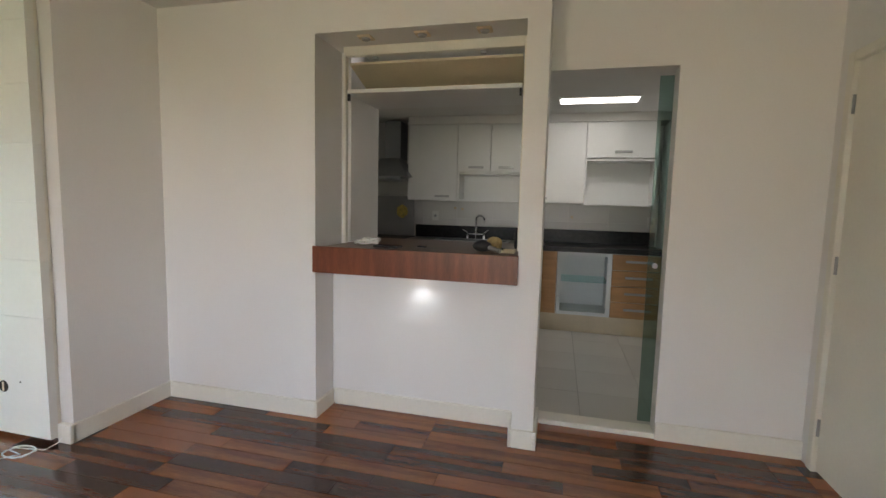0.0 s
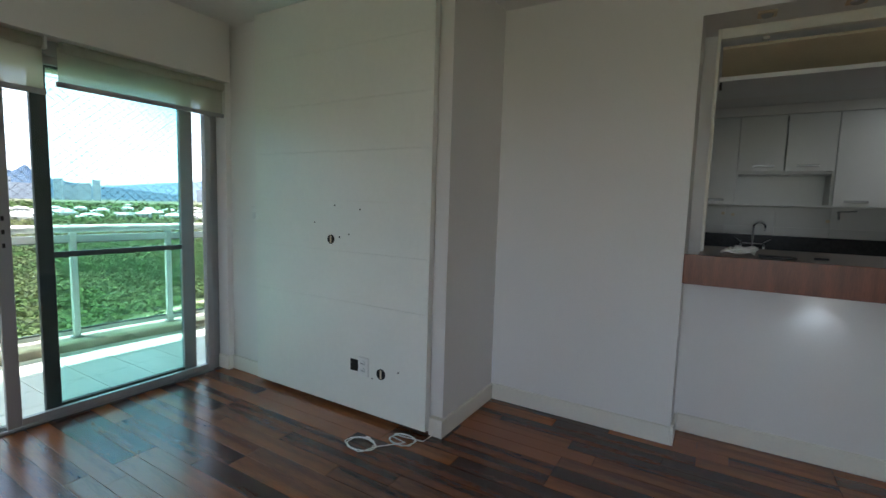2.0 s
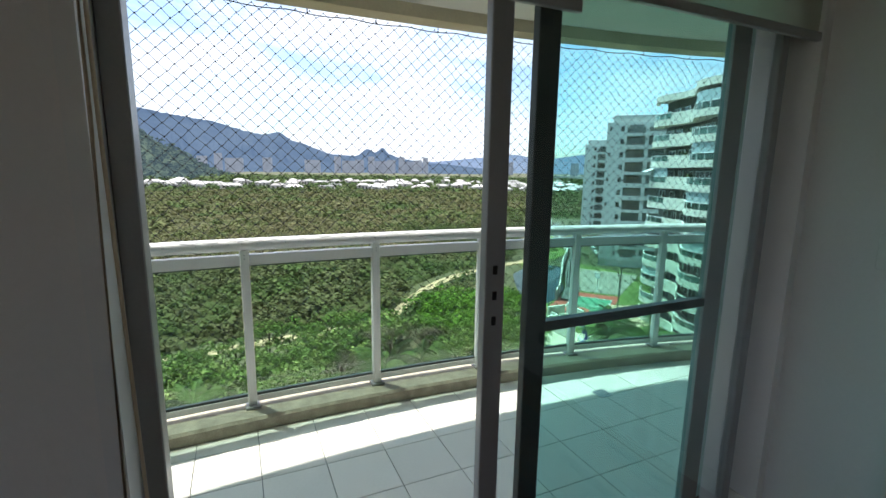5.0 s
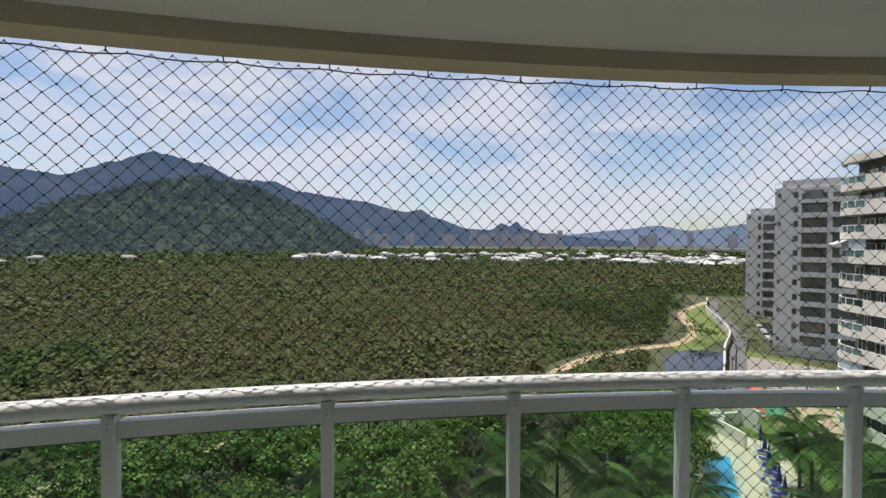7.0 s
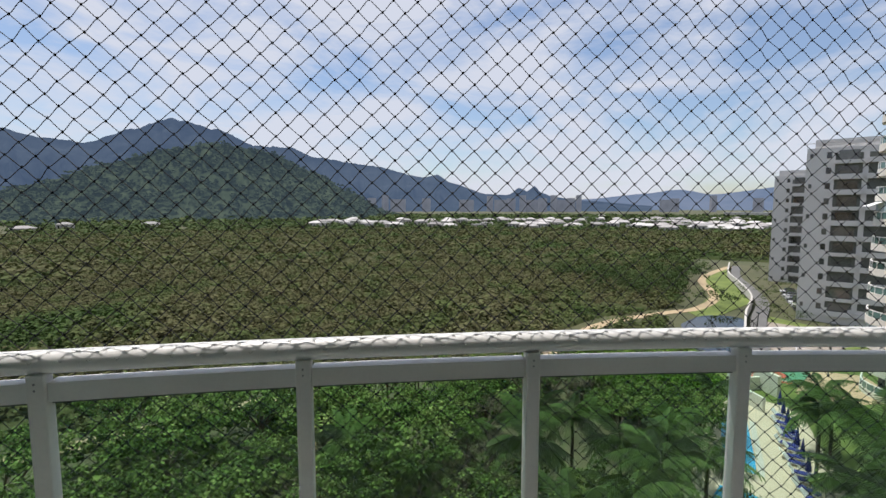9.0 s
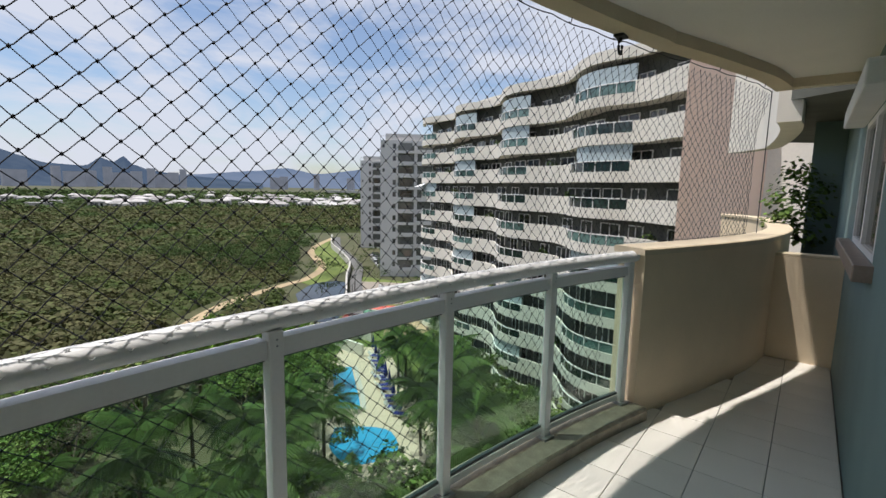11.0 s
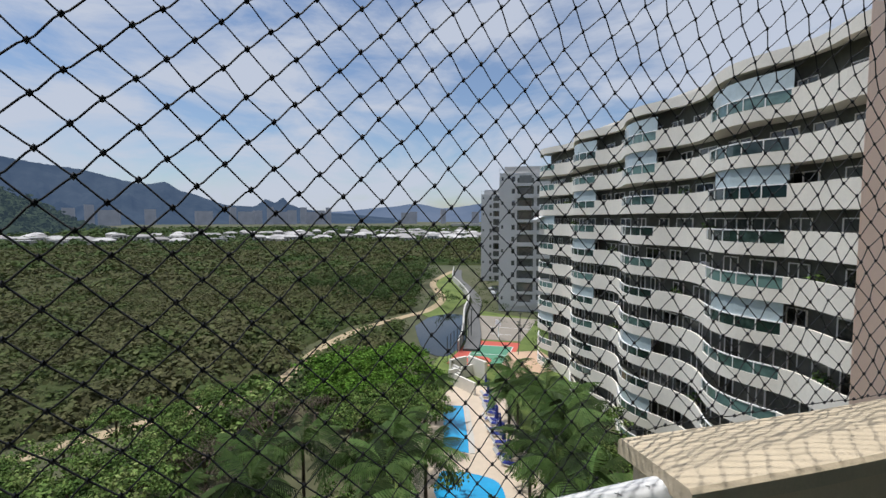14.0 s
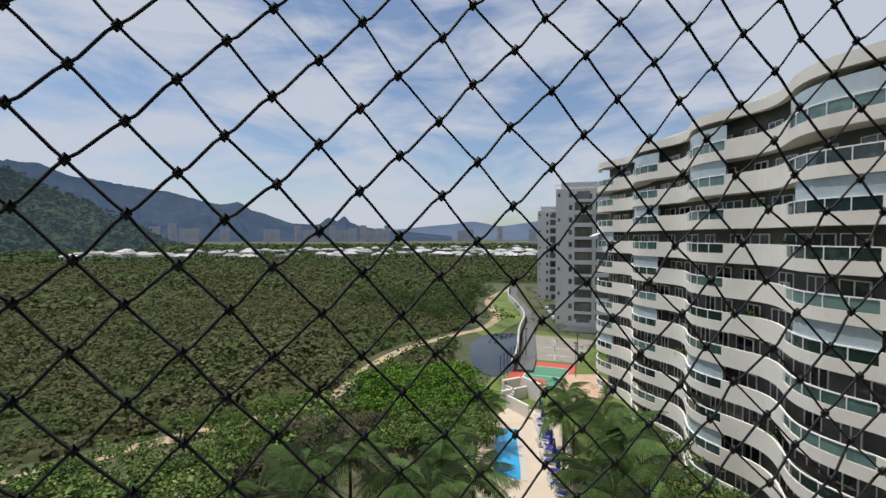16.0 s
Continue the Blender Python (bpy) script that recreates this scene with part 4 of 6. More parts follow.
for y0, y1 in zip(POSTS, POSTS[1:]):
    part("top_bar", rail_bar(y0 + 0.026, y1 - 0.026, 0.865, 0.925, 0.026), M_RAIL, railing)
    part("bottom_bar", rail_bar(y0 + 0.026, y1 - 0.026, 0.030, 0.065, 0.018), M_RAIL, railing)
    part("gasket", rail_bar(y0 + 0.026, y1 - 0.026, 0.066, 0.080, 0.010), M_ALUDARK, railing, "dark lower glass gasket")
    part("gasket", rail_bar(y0 + 0.026, y1 - 0.026, 0.855, 0.864, 0.010), M_ALUDARK, railing, "dark upper glass gasket")
    part("glass_panel", rail_bar(y0 + 0.030, y1 - 0.030, 0.081, 0.854, 0.004), M_GLASS_RAIL, railing, "green tinted glass panel")

# safety net: knotted diamond mesh from handrail to beam, wrapped over the rail and tied along the parapet
MESH = 0.0768
net_line = FRONT
seg = np.array(net_line)
cum = np.concatenate([[0], np.cumsum(np.hypot(*np.diff(seg, axis=0).T))])
rng = np.random.RandomState(3)


def net_point(u, z, wob):
    i = np.interp(u, cum, np.arange(len(cum)))
    x, y = np.interp(i, np.arange(len(cum)), seg[:, 0]), np.interp(i, np.arange(len(cum)), seg[:, 1])
    lean = min(max((z - 1.95) / 0.30, 0), 1)
    beam_x = np.interp(y, [p[1] for p in base_line], [p[0] for p in base_line]) - 0.045
    return x + 0.006 * wob + lean * max(0, beam_x - x), y, z


def cords(nodes, edges, r, knot):
    """Four-sided cords between nodes, and a small knot at every node."""
    P = np.asarray(nodes)
    E = np.asarray(edges)
    A, B = P[E[:, 0]], P[E[:, 1]]
    d = B - A
    d /= np.linalg.norm(d, axis=1)[:, None]
    u = np.cross(d, (1.0, 0.2, 0.1))
    u /= np.linalg.norm(u, axis=1)[:, None]
    v = np.cross(d, u)
    ring = [A + r * u, A + r * v, A - r * u, A - r * v, B + r * u, B + r * v, B - r * u, B - r * v]
    V = np.stack(ring, 1).reshape(-1, 3)
    base = (np.arange(len(E)) * 8)[:, None]
    F = np.concatenate([base + np.array(q) for q in ((0, 1, 5, 4), (1, 2, 6, 5), (2, 3, 7, 6), (3, 0, 4, 7))])
    if knot:
        k = knot
        oc = np.array([(k, 0, 0), (-k, 0, 0), (0, k, 0), (0, -k, 0), (0, 0, 1.35 * k), (0, 0, -1.35 * k), (0.6 * k, 0.6 * k, 0.75 * k), (-0.6 * k, -0.6 * k, -0.75 * k)])
        K = (P[:, None, :] + oc[None]).reshape(-1, 3)
        kb = (np.arange(len(P)) * 8)[:, None] + len(V)
        KF = np.concatenate([kb + np.array(q) for q in ((4, 0, 2, 6), (4, 2, 1, 1), (4, 1, 3, 3), (4, 3, 0, 0), (5, 2, 0, 0), (5, 1, 2, 2), (5, 3, 1, 7), (5, 0, 3, 3))])
        V, F = np.concatenate([V, K]), np.concatenate([F, KF])
        quad = F[F[:, 2] != F[:, 3]]
        tri = F[F[:, 2] == F[:, 3]][:, [0, 1, 2]]
        return V, quad, tri
    return V, F, None


# the meshes hang wide along the straight front and narrower round the bend
U0, U1, U2 = (float(np.interp(y, seg[:, 1], cum)) for y in (0.072, 2.891, 3.610))
back_n, NET_Z = int(U0 / MESH), 2.153
u_knots = np.concatenate([U0 - MESH * np.arange(back_n, 0, -1), np.linspace(U0, U1, 38), np.linspace(U1, U2, 11)[1:], np.arange(U2 + 0.0738, cum[-1], 0.0738)])
idx, nodes, edges = {}, [], []
for i in range(2 * len(u_knots) - 1):
    u = float(np.interp(i / 2, np.arange(len(u_knots)), u_knots))
    s1, s2 = min(max((u - U0) / (U1 - U0), 0), 1), min(max((u - U1) / (U2 - U1), 0), 1.5)
    tall_mesh = 0.0735 - 0.0039 * s1 + 0.0038 * s2
    for j in range(-4, 58):
        if (i + j) % 2 == 0:
            w = rng.uniform(-1, 1, 3)
            z = NET_Z - 0.0308 * s1 - 0.0173 * s2 - j * tall_mesh / 2
            if z > 2.31 or z < 0.10:
                continue
            x, y, z = net_point(u + 0.0025 * w[0], z + 0.0025 * w[1], w[2])
            if y > 3.80:
                if z < 1.0:
                    continue
                z = max(z, 1.045)
            idx[i, j] = len(nodes)
            nodes.append((float(x), float(y), float(min(z, 2.29))))
bends = []
for (i, j), a in idx.items():
    for q in ((i + 1, j + 1), (i + 1, j - 1)):
        if q in idx:
            A, B = Vector(nodes[a]), Vector(nodes[idx[q]])
            c1, c2 = A.lerp(B, 0.22), A.lerp(B, 0.78)
            if q[1] < j:
                c1.z -= 0.0022 + 0.001 * rng.uniform(-1, 1)
                c2.z += 0.0012 + 0.001 * rng.uniform(-1, 1)
            else:
                c1.z += 0.001 * rng.uniform(-1, 1)
                c2.z -= 0.0010
            k = len(bends)
            bends += [A, c1, c2, B]
            edges += [(k, k + 1), (k + 1, k + 2), (k + 2, k + 3)]
V, Q, _ = cords([tuple(p) for p in bends], edges, 0.0014, 0)
KV, KQ, KT = cords(nodes, [(0, 1)], 0.0014, 0.0044)
net = thing("safety_net", "black knotted diamond-mesh safety net stretched over the balcony opening", "safety net", kind="stuff")
link("mesh_cords", mesh_np("net_cords", V, Q), M_NET, net)
link("knots", mesh_np("net_knots", KV, KT), M_NET, net)
link("knots", mesh_np("net_knots", KV, KQ), M_NET, net)
# the part of the net wrapped over the handrail
idx, nodes, edges = {}, [], []
for i in range(int(7.8 / (MESH / 2))):
    for j in range(4):
        if (i + j) % 2 == 0:
            y = YB0 + i * MESH / 2
            if y < 3.8:
                a = math.pi - j * MESH / 2 / 0.038
                idx[i, j] = len(nodes)
                nodes.append((rail_x(y) + 0.0375 * math.cos(a), y, 0.982 + 0.0375 * math.sin(a)))
for (i, j), a in idx.items():
    for q in ((i + 1, j + 1), (i + 1, j - 1)):
        if q in idx:
            edges.append((a, idx[q]))
V, Q, T = cords(nodes, edges, 0.0008, 0)
link("rail_wrap", mesh_np("rail_wrap", V, Q), M_NETRAIL, net, "grey net cords wrapped over the handrail")
top = [(x, y, 2.285 - 0.012 * abs(math.sin(k * 0.55))) for k, (x, y, _) in enumerate([(*net_point(u, 2.285, 0.0)[:2], 0) for u in np.arange(0, cum[-1], 0.06)])]
part("edge_rope", tube(top, 0.003, 6), M_NET, net, "black edge rope")
ex, ey = net_point(cum[-1], 2.285, 0.0)[:2]
part("edge_rope", tube([(ex, ey, 2.29), (ex, ey, 1.05)], 0.004, 6), M_NET, net, "black edge rope")
for u in np.arange(0.15, cum[-1], 0.40):
    x, y, _ = net_point(u, 2.285, 0.0)
    hk = thing("net_hook", "small dark hook holding the net under the beam", "hook", "hooks of the safety net")
    part("shank", tube([(x + 0.012, y, 2.302), (x + 0.010, y, 2.285), (x, y + 0.008, 2.276), (x - 0.006, y, 2.284)], 0.0028, 6), M_NET, hk)
big_hook = thing("hammock_hook", "dark iron hammock hook fixed under the edge beam", "hook")
bm = boxes((-5.965, -5.905, 3.53, 3.62, 2.285, 2.301), bevel=0.003)
part("plate", bm, M_BLACK, big_hook)
part("ring", tube([(-5.935, 3.575 + 0.03 * math.sin(a), 2.235 - 0.04 * math.cos(a)) for a in [k * math.pi / 8 for k in range(-7, 6)]], 0.008, 8), M_BLACK, big_hook)
part("shank", tube([(-5.935, 3.575, 2.29), (-5.935, 3.575, 2.262)], 0.010, 8), M_BLACK, big_hook)

# ---- outdoors ----
GZ = -21.0
rng = np.random.RandomState(11)


def ground_sheet():
    rings = np.concatenate([[0.02, 12.0], np.geomspace(22, 4600, 70)])
    n = 160
    V, F = [], []
    for r in rings:
        for k in range(n):
            a = 2 * math.pi * k / n
            V.append((-6 + r * math.cos(a), r * math.sin(a), GZ - 0.06))
    for i in range(len(rings) - 1):
        for k in range(n):
            F.append((i * n + k, i * n + (k + 1) % n, (i + 1) * n + (k + 1) % n, (i + 1) * n + k))
    return mesh_np("ground", V, F)


tagged(link("ground", ground_sheet(), M_GROUND), "olive green and brown scrubland reaching the horizon", kind="structure")


def ribbon(line, w, z0, z1):
    return sweep([(-w / 2, z0), (-w / 2, z1), (w / 2, z1), (w / 2, z0)], line)


PATH_LINE = smooth_line([(-46, -36), (-54, -21), (-60, -12.5), (-62.3, -7), (-64.5, 5), (-66, 14), (-70, 22), (-81, 31.4), (-89.8, 42.9), (-95.8, 58.5), (-98.5, 66), (-110, 78.5), (-135, 92.5), (-150, 107), (-163, 123)], 6)
structure("dirt_path", ribbon(PATH_LINE, 2.2, GZ - 0.1, GZ + 0.06), M_PATH, "winding pale dirt path through the scrub")
structure("lawn", slab([(-151, 107), (-163, 122), (-129, 98.5), (-103, 82.5), (-93, 68), (-89, 61), (-97, 62), (-101, 68), (-112, 79), (-136, 93)], GZ - 0.05, GZ + 0.03), M_LAWN, "mown green lawn between path and wall")
structure("dry_field", slab([(-72, 22), (-82, 31), (-91, 43), (-97, 58), (-112, 58), (-104, 40), (-90, 24)], GZ - 0.05, GZ + 0.02), M_FIELD, "brown dry grass beside the path")
structure("pond", slab(smooth_line([(-86, 54), (-92, 63), (-89, 69), (-80, 62), (-71, 55.5), (-65, 47), (-69, 45.5), (-76, 48.5), (-86, 54)], 4)[:-1], GZ - 0.05, GZ + 0.05), M_WATER, "dark still pond reflecting the sky")
WALL_LINE = smooth_line([(-66, 50), (-72.5, 56.2), (-88, 69), (-103, 82.5), (-123, 95), (-140, 105), (-163, 123)], 5)
structure("site_wall", ribbon(WALL_LINE, 0.35, GZ, GZ + 1.9), M_CONC, "long white boundary wall")
structure("promenade", ribbon([(x + 1.3, y + 1.7) for x, y in WALL_LINE], 2.6, GZ - 0.05, GZ + 0.5), M_ASPHALT, "pale concrete walkway behind the wall")
structure("garden_ground", slab([(-64, 44), (-84, 68), (-90, 76), (-60, 84), (-46, 60), (-40, 44), (-20, 40), (-12, 30), (-26, 14), (-40, 20), (-52, 30)], GZ - 0.05, GZ + 0.02), M_LAWN, "garden ground of the blocks of flats")
court = thing("sports_court", "green and red painted sports court with white lines", "sports court")
part("surround", slab([(-70.5, 56.2), (-63.4, 62.3), (-54.8, 51.0), (-61.9, 44.6)], GZ, GZ + 0.07), M_COURTR, court, "red painted surround")
part("field", slab([(-67.2, 55.2), (-62.3, 59.4), (-56.0, 51.0), (-60.6, 46.8)], GZ + 0.07, GZ + 0.075), M_COURT, court, "green painted playing field")
for a, b in (((-67.2, 55.2), (-62.3, 59.4)), ((-62.3, 59.4), (-56.0, 51.0)), ((-56.0, 51.0), (-60.6, 46.8)), ((-60.6, 46.8), (-67.2, 55.2)), ((-63.9, 51.0), (-59.2, 55.2))):
    part("line", ribbon([a, b], 0.14, GZ + 0.075, GZ + 0.08), M_LINE, court)
bm = bmesh.new()
bmesh.ops.create_cone(bm, cap_ends=True, segments=28, radius1=2.1, radius2=2.1, depth=0.004, matrix=Matrix.Translation((-60.2, 49.6, GZ + 0.078)))
part("centre_circle", bm, M_COURTR, court)
court2 = thing("sports_court", "plain beige-grey sports court behind the green one", "sports court")
part("surface", slab([(-86, 72), (-75, 79.5), (-64.2, 63.2), (-71.2, 57.0)], GZ, GZ + 0.07), M_COURTG, court2)
for a, b in (((-76.5, 66.0), (-69.5, 71.5)), ((-71.5, 62.5), (-68.4, 65.0))):
    part("line", ribbon([a, b], 0.16, GZ + 0.07, GZ + 0.075), M_LINE, court2)
hoop = thing("basketball_stand", "white basketball stand with backboard", "basketball stand")
part("pole", tube([(-68.2, 61.4, GZ + 0.07), (-68.2, 61.4, GZ + 3.2)], 0.09, 8), M_RAIL, hoop)
box_part("backboard", (-68.9, -67.5, 61.2, 61.28, GZ + 2.6, GZ + 3.6), M_RAIL, hoop)
fence = thing("court_fence", "tall thin dark fence posts around the courts", "fence")
for k in range(9):
    x, y = -62.3 - k * 1.15, 45.0 + k * 1.55
    part("post", tube([(x, y, GZ), (x, y, GZ + 4.2)], 0.06, 6), M_ALUDARK, fence)
for z in (1.4, 2.8, 4.15):
    part("wire", tube([(-62.3, 45.0, GZ + z), (-71.5, 57.4, GZ + z)], 0.03, 4), M_ALUDARK, fence)
for x, y in ((-63.2, 62.0), (-58.6, 57.0), (-71.5, 57.5)):
    lp = thing("court_lamp_post", "thin dark lamp post beside the sports court", "lamp post")
    part("pole", tube([(x, y, GZ), (x, y, GZ + 5.5)], 0.07, 6), M_ALUDARK, lp)
    box_part("lamp_head", (x - 0.3, x + 0.3, y - 0.15, y + 0.15, GZ + 5.5, GZ + 5.65), M_ALUDARK, lp)
structure("plaza", slab([(-60.5, 56.5), (-58, 61.5), (-50, 58), (-50, 47), (-54, 48)], GZ, GZ + 0.08), M_PLAZA, "sandstone paved forecourt")
structure("pool_deck", slab([(-54, 41), (-49, 44), (-40, 38), (-30, 32), (-26, 24), (-34, 20.5), (-44, 27), (-50, 33)], GZ, GZ + 0.1), M_DECK, "pale stone pool deck")
pool = thing("swimming_pool", "bright blue swimming pool with pale stone rim", "swimming pool")
part("water", slab([(-49.0, 34.6), (-47.5, 36.4), (-40.2, 31.3), (-38.4, 29.9), (-40.5, 28.4)], GZ + 0.1, GZ + 0.13), M_POOL, pool)
part("water", slab(smooth_line([(-37.4, 25.9), (-35.6, 27.8), (-33.0, 28.8), (-30.2, 26.6), (-31.8, 23.2), (-35.2, 23.6), (-37.4, 25.9)], 4)[:-1], GZ + 0.1, GZ + 0.13), M_POOL, pool)
part("rim", ribbon([(-47.3, 36.8), (-40.1, 31.7), (-38.1, 30.1)], 0.5, GZ + 0.1, GZ + 0.16), M_CONC, pool)
structure("garden_wall", boxes((-56.5, -52.8, 44.5, 44.9, GZ, GZ + 2.6), (-53.6, -49.2, 39.6, 39.9, GZ, GZ + 1.7), (-55.6, -55.3, 40.2, 44.4, GZ, GZ + 1.6), (-57.8, -57.4, 42.0, 45.0, GZ, GZ + 2.2)), M_FACADE, "white garden walls and steps beside the pool")
for k in range(6):
    st = structure("garden_step", boxes((-57 + 0.25 * k, -55 + 0.25 * k, 42.0 - 0.35 * k, 42.35 - 0.35 * k, GZ, GZ + 1.6 - 0.24 * k)), M_CONC)



def lounger():
    t = thing("sun_lounger", "white pool lounger with a blue cushion on the deck", "lounger", "loungers by the pool")
    box_part("frame", (-0.32, 0.32, -0.9, 0.6, 0.22, 0.30), M_RAIL, t)
    box_part("cushion", (-0.30, 0.30, -0.88, 0.58, 0.30, 0.36), M_BLUE, t)
    bm = boxes((-0.30, 0.30, 0, 0.65, -0.03, 0.04))
    bmesh.ops.transform(bm, matrix=Matrix.Translation((0, 0.56, 0.31)) @ Matrix.Rotation(radians(50), 4, "X"), verts=bm.verts[:])
    part("backrest", bm, M_RAIL, t)
    for x in (-0.28, 0.28):
        for y in (-0.8, 0.5):
            box_part("leg", (x - 0.03, x + 0.03, y - 0.03, y + 0.03, 0, 0.22), M_RAIL, t)
    return t


def umbrella():
    t = thing("pool_umbrella", "closed dark blue pool umbrella on a pole", "umbrella", "umbrellas by the pool")
    part("pole", tube([(0, 0, 0), (0, 0, 2.7)], 0.03, 6), M_ALU, t)
    bm = bmesh.new()
    bmesh.ops.create_cone(bm, cap_ends=True, segments=8, radius1=0.24, radius2=0.04, depth=1.6, matrix=Matrix.Translation((0, 0, 1.85)))
    part("canopy", bm, M_BLUE, t)
    bm = bmesh.new()
    bmesh.ops.create_cone(bm, cap_ends=True, segments=8, radius1=0.3, radius2=0.25, depth=0.12, matrix=Matrix.Translation((0, 0, 0.06)))
    part("base", bm, M_CONC, t)
    return t


lo, um = lounger(), umbrella()
random.seed(8)
for k in range(13):
    s = k / 12
    x, y = -47.4 + 12.6 * s, 40.2 - 8.8 * s
    m = pose(x + random.uniform(-0.4, 0.4), y + random.uniform(-0.3, 0.3), GZ + 0.1, rz=random.uniform(110, 150))
    if k == 0:
        lo.matrix_basis = m
    else:
        copy_thing(lo, m)
for k in range(8):
    s = k / 7
    m = pose(-48.8 + 13.8 * s, 41.2 - 9.4 * s, GZ + 0.1)
    if k == 0:
        um.matrix_basis = m
    else:
        copy_thing(um, m)

# leaf masses
def leaf_quads(centres, radii, per, size, squash, rs, lift=0.0, up=0.9):
    """Quads strewn over the crowns of many plants."""
    M = len(centres)
    d = rs.normal(size=(M, per, 3))
    d[..., 2] = np.abs(d[..., 2]) * 0.9 - 0.25 + lift
    d /= np.linalg.norm(d, axis=2)[..., None]
    rad = radii[:, None, None] * rs.uniform(0.55, 1.05, (M, per, 1))
    lump = 1 + 0.25 * np.sin(d[..., :1] * 5 + centres[:, None, :1]) * np.cos(d[..., 1:2] * 4 + centres[:, None, 1:2])
    P = centres[:, None, :] + d * rad * lump * np.array([1, 1, squash])
    nrm = 0.8 * d + 0.45 * rs.normal(size=(M, per, 3)) + np.array([0, 0, up])
    nrm /= np.linalg.norm(nrm, axis=2)[..., None]
    t = np.cross(nrm, rs.normal(size=(M, per, 3)))
    t /= np.linalg.norm(t, axis=2)[..., None]
    b = np.cross(nrm, t)
    h = radii[:, None, None] * size * rs.uniform(0.6, 1.3, (M, per, 1))
    V = np.stack([P - h * t - h * b * 0.6, P + h * t * 0.9 - h * b * 0.5, P + h * t * 0.5 + h * b, P - h * t * 0.8 + h * b * 0.7], 2).reshape(-1, 3)
    F = np.arange(M * per * 4).reshape(-1, 4)
    return V, F


def clumps(centres, radii, k, squash, rs, share=0.42):
    """Each crown broken into k smaller clumps round its upper shell, with gaps between them."""
    d = rs.normal(size=(len(centres), k, 3))
    d[..., 2] = np.abs(d[..., 2]) * 0.9 - 0.3
    d /= np.linalg.norm(d, axis=2)[..., None]
    C = centres[:, None, :] + d * radii[:, None, None] * rs.uniform(0.45, 0.85, (len(centres), k, 1)) * np.array([1, 1, squash])
    R = radii[:, None] * rs.uniform(0.65, 1.25, (len(centres), k)) * share
    return C.reshape(-1, 3), R.ravel()


# ---- the wavy block of flats ----
FP, FD, FN = Vector((-11.6, 34.3)), Vector((-0.876, 0.482)), Vector((-0.482, -0.876))
BAYS = ((5.0, 11.6), (18.6, 25.0), (31.0, 37.2), (44.0, 49.6))


def wave(s):
    k = min(max((s - 1.0) / 4.0, 0), 1)
    return k * 0.95 * math.cos(2 * math.pi * (s - 8.6) / 12.8) + 0.25 * (1 - k)


def fpt(s, o=0.0):
    p = FP + FD * s + FN * (wave(s) * (1.0 if o > -1 else 0.25) + o)
    return (p.x, p.y)


def fline(s0, s1, o=0.0, step=0.6):
    n = max(2, int((s1 - s0) / step))
    return [fpt(s0 + (s1 - s0) * i / n, o) for i in range(n + 1)]


flats = thing("apartment_building", "white wavy-fronted block of flats with balconies", "building")
SE = 50.5
part("core", slab(fline(0.3, SE, -1.7, 2.0) + [(FP + FD * SE - FN * 12).to_tuple(), (FP - FN * 12).to_tuple()], GZ, 11.6), M_RECESS, flats, "grey-green recessed rear wall of the balconies, darkened in its colour")
part("side_wall", slab([(FP + FN * 0.5 + Vector((0.1, 0.05))).to_tuple(), (FP - FD * 0.02 + FN * 0.5).to_tuple(), (FP - FN * 7.5).to_tuple(), (FP - FN * 7.5 - FD * 0.3).to_tuple()], GZ, 12.4), M_PINK, flats, "pink rendered windowless side wall")
part("side_wing", slab([(FP - FN * 7.5 - FD * 0.3).to_tuple(), (FP - FN * 7.5 - FD * 4).to_tuple(), (FP - FN * 14 - FD * 4).to_tuple(), (FP - FN * 14).to_tuple()], GZ, 11.2), M_FACADE, flats, "white side wing")
glaze = {(-2, 0), (-4, 1), (1, 0), (2, 1), (-6, 1), (-1, 2), (3, 0), (3, 1), (3, 2), (-5, 3), (1, 2), (-3, 2), (0, 3)}
win_mesh, pane_mesh = [], []
for w in (1.5, 2.2):
    bm = boxes((-w / 2, -w / 2 + 0.07, -0.05, 0.05, 0, 1.75), (w / 2 - 0.07, w / 2, -0.05, 0.05, 0, 1.75), (-0.04, 0.04, -0.05, 0.05, 0, 1.75), (-w / 2, w / 2, -0.05, 0.05, 1.68, 1.75))
    me = bpy.data.meshes.new("window_frame")
    bm.to_mesh(me)
    bm.free()
    me.materials.append(M_RAIL)
    win_mesh.append(me)
    bm = boxes((-w / 2 + 0.07, w / 2 - 0.07, -0.02, 0.0, 0, 1.68))
    me = bpy.data.meshes.new("pane")
    bm.to_mesh(me)
    bm.free()
    me.materials.append(M_WPANE)
    pane_mesh.append(me)
ang = math.atan2(FD.y, FD.x)
random.seed(21)
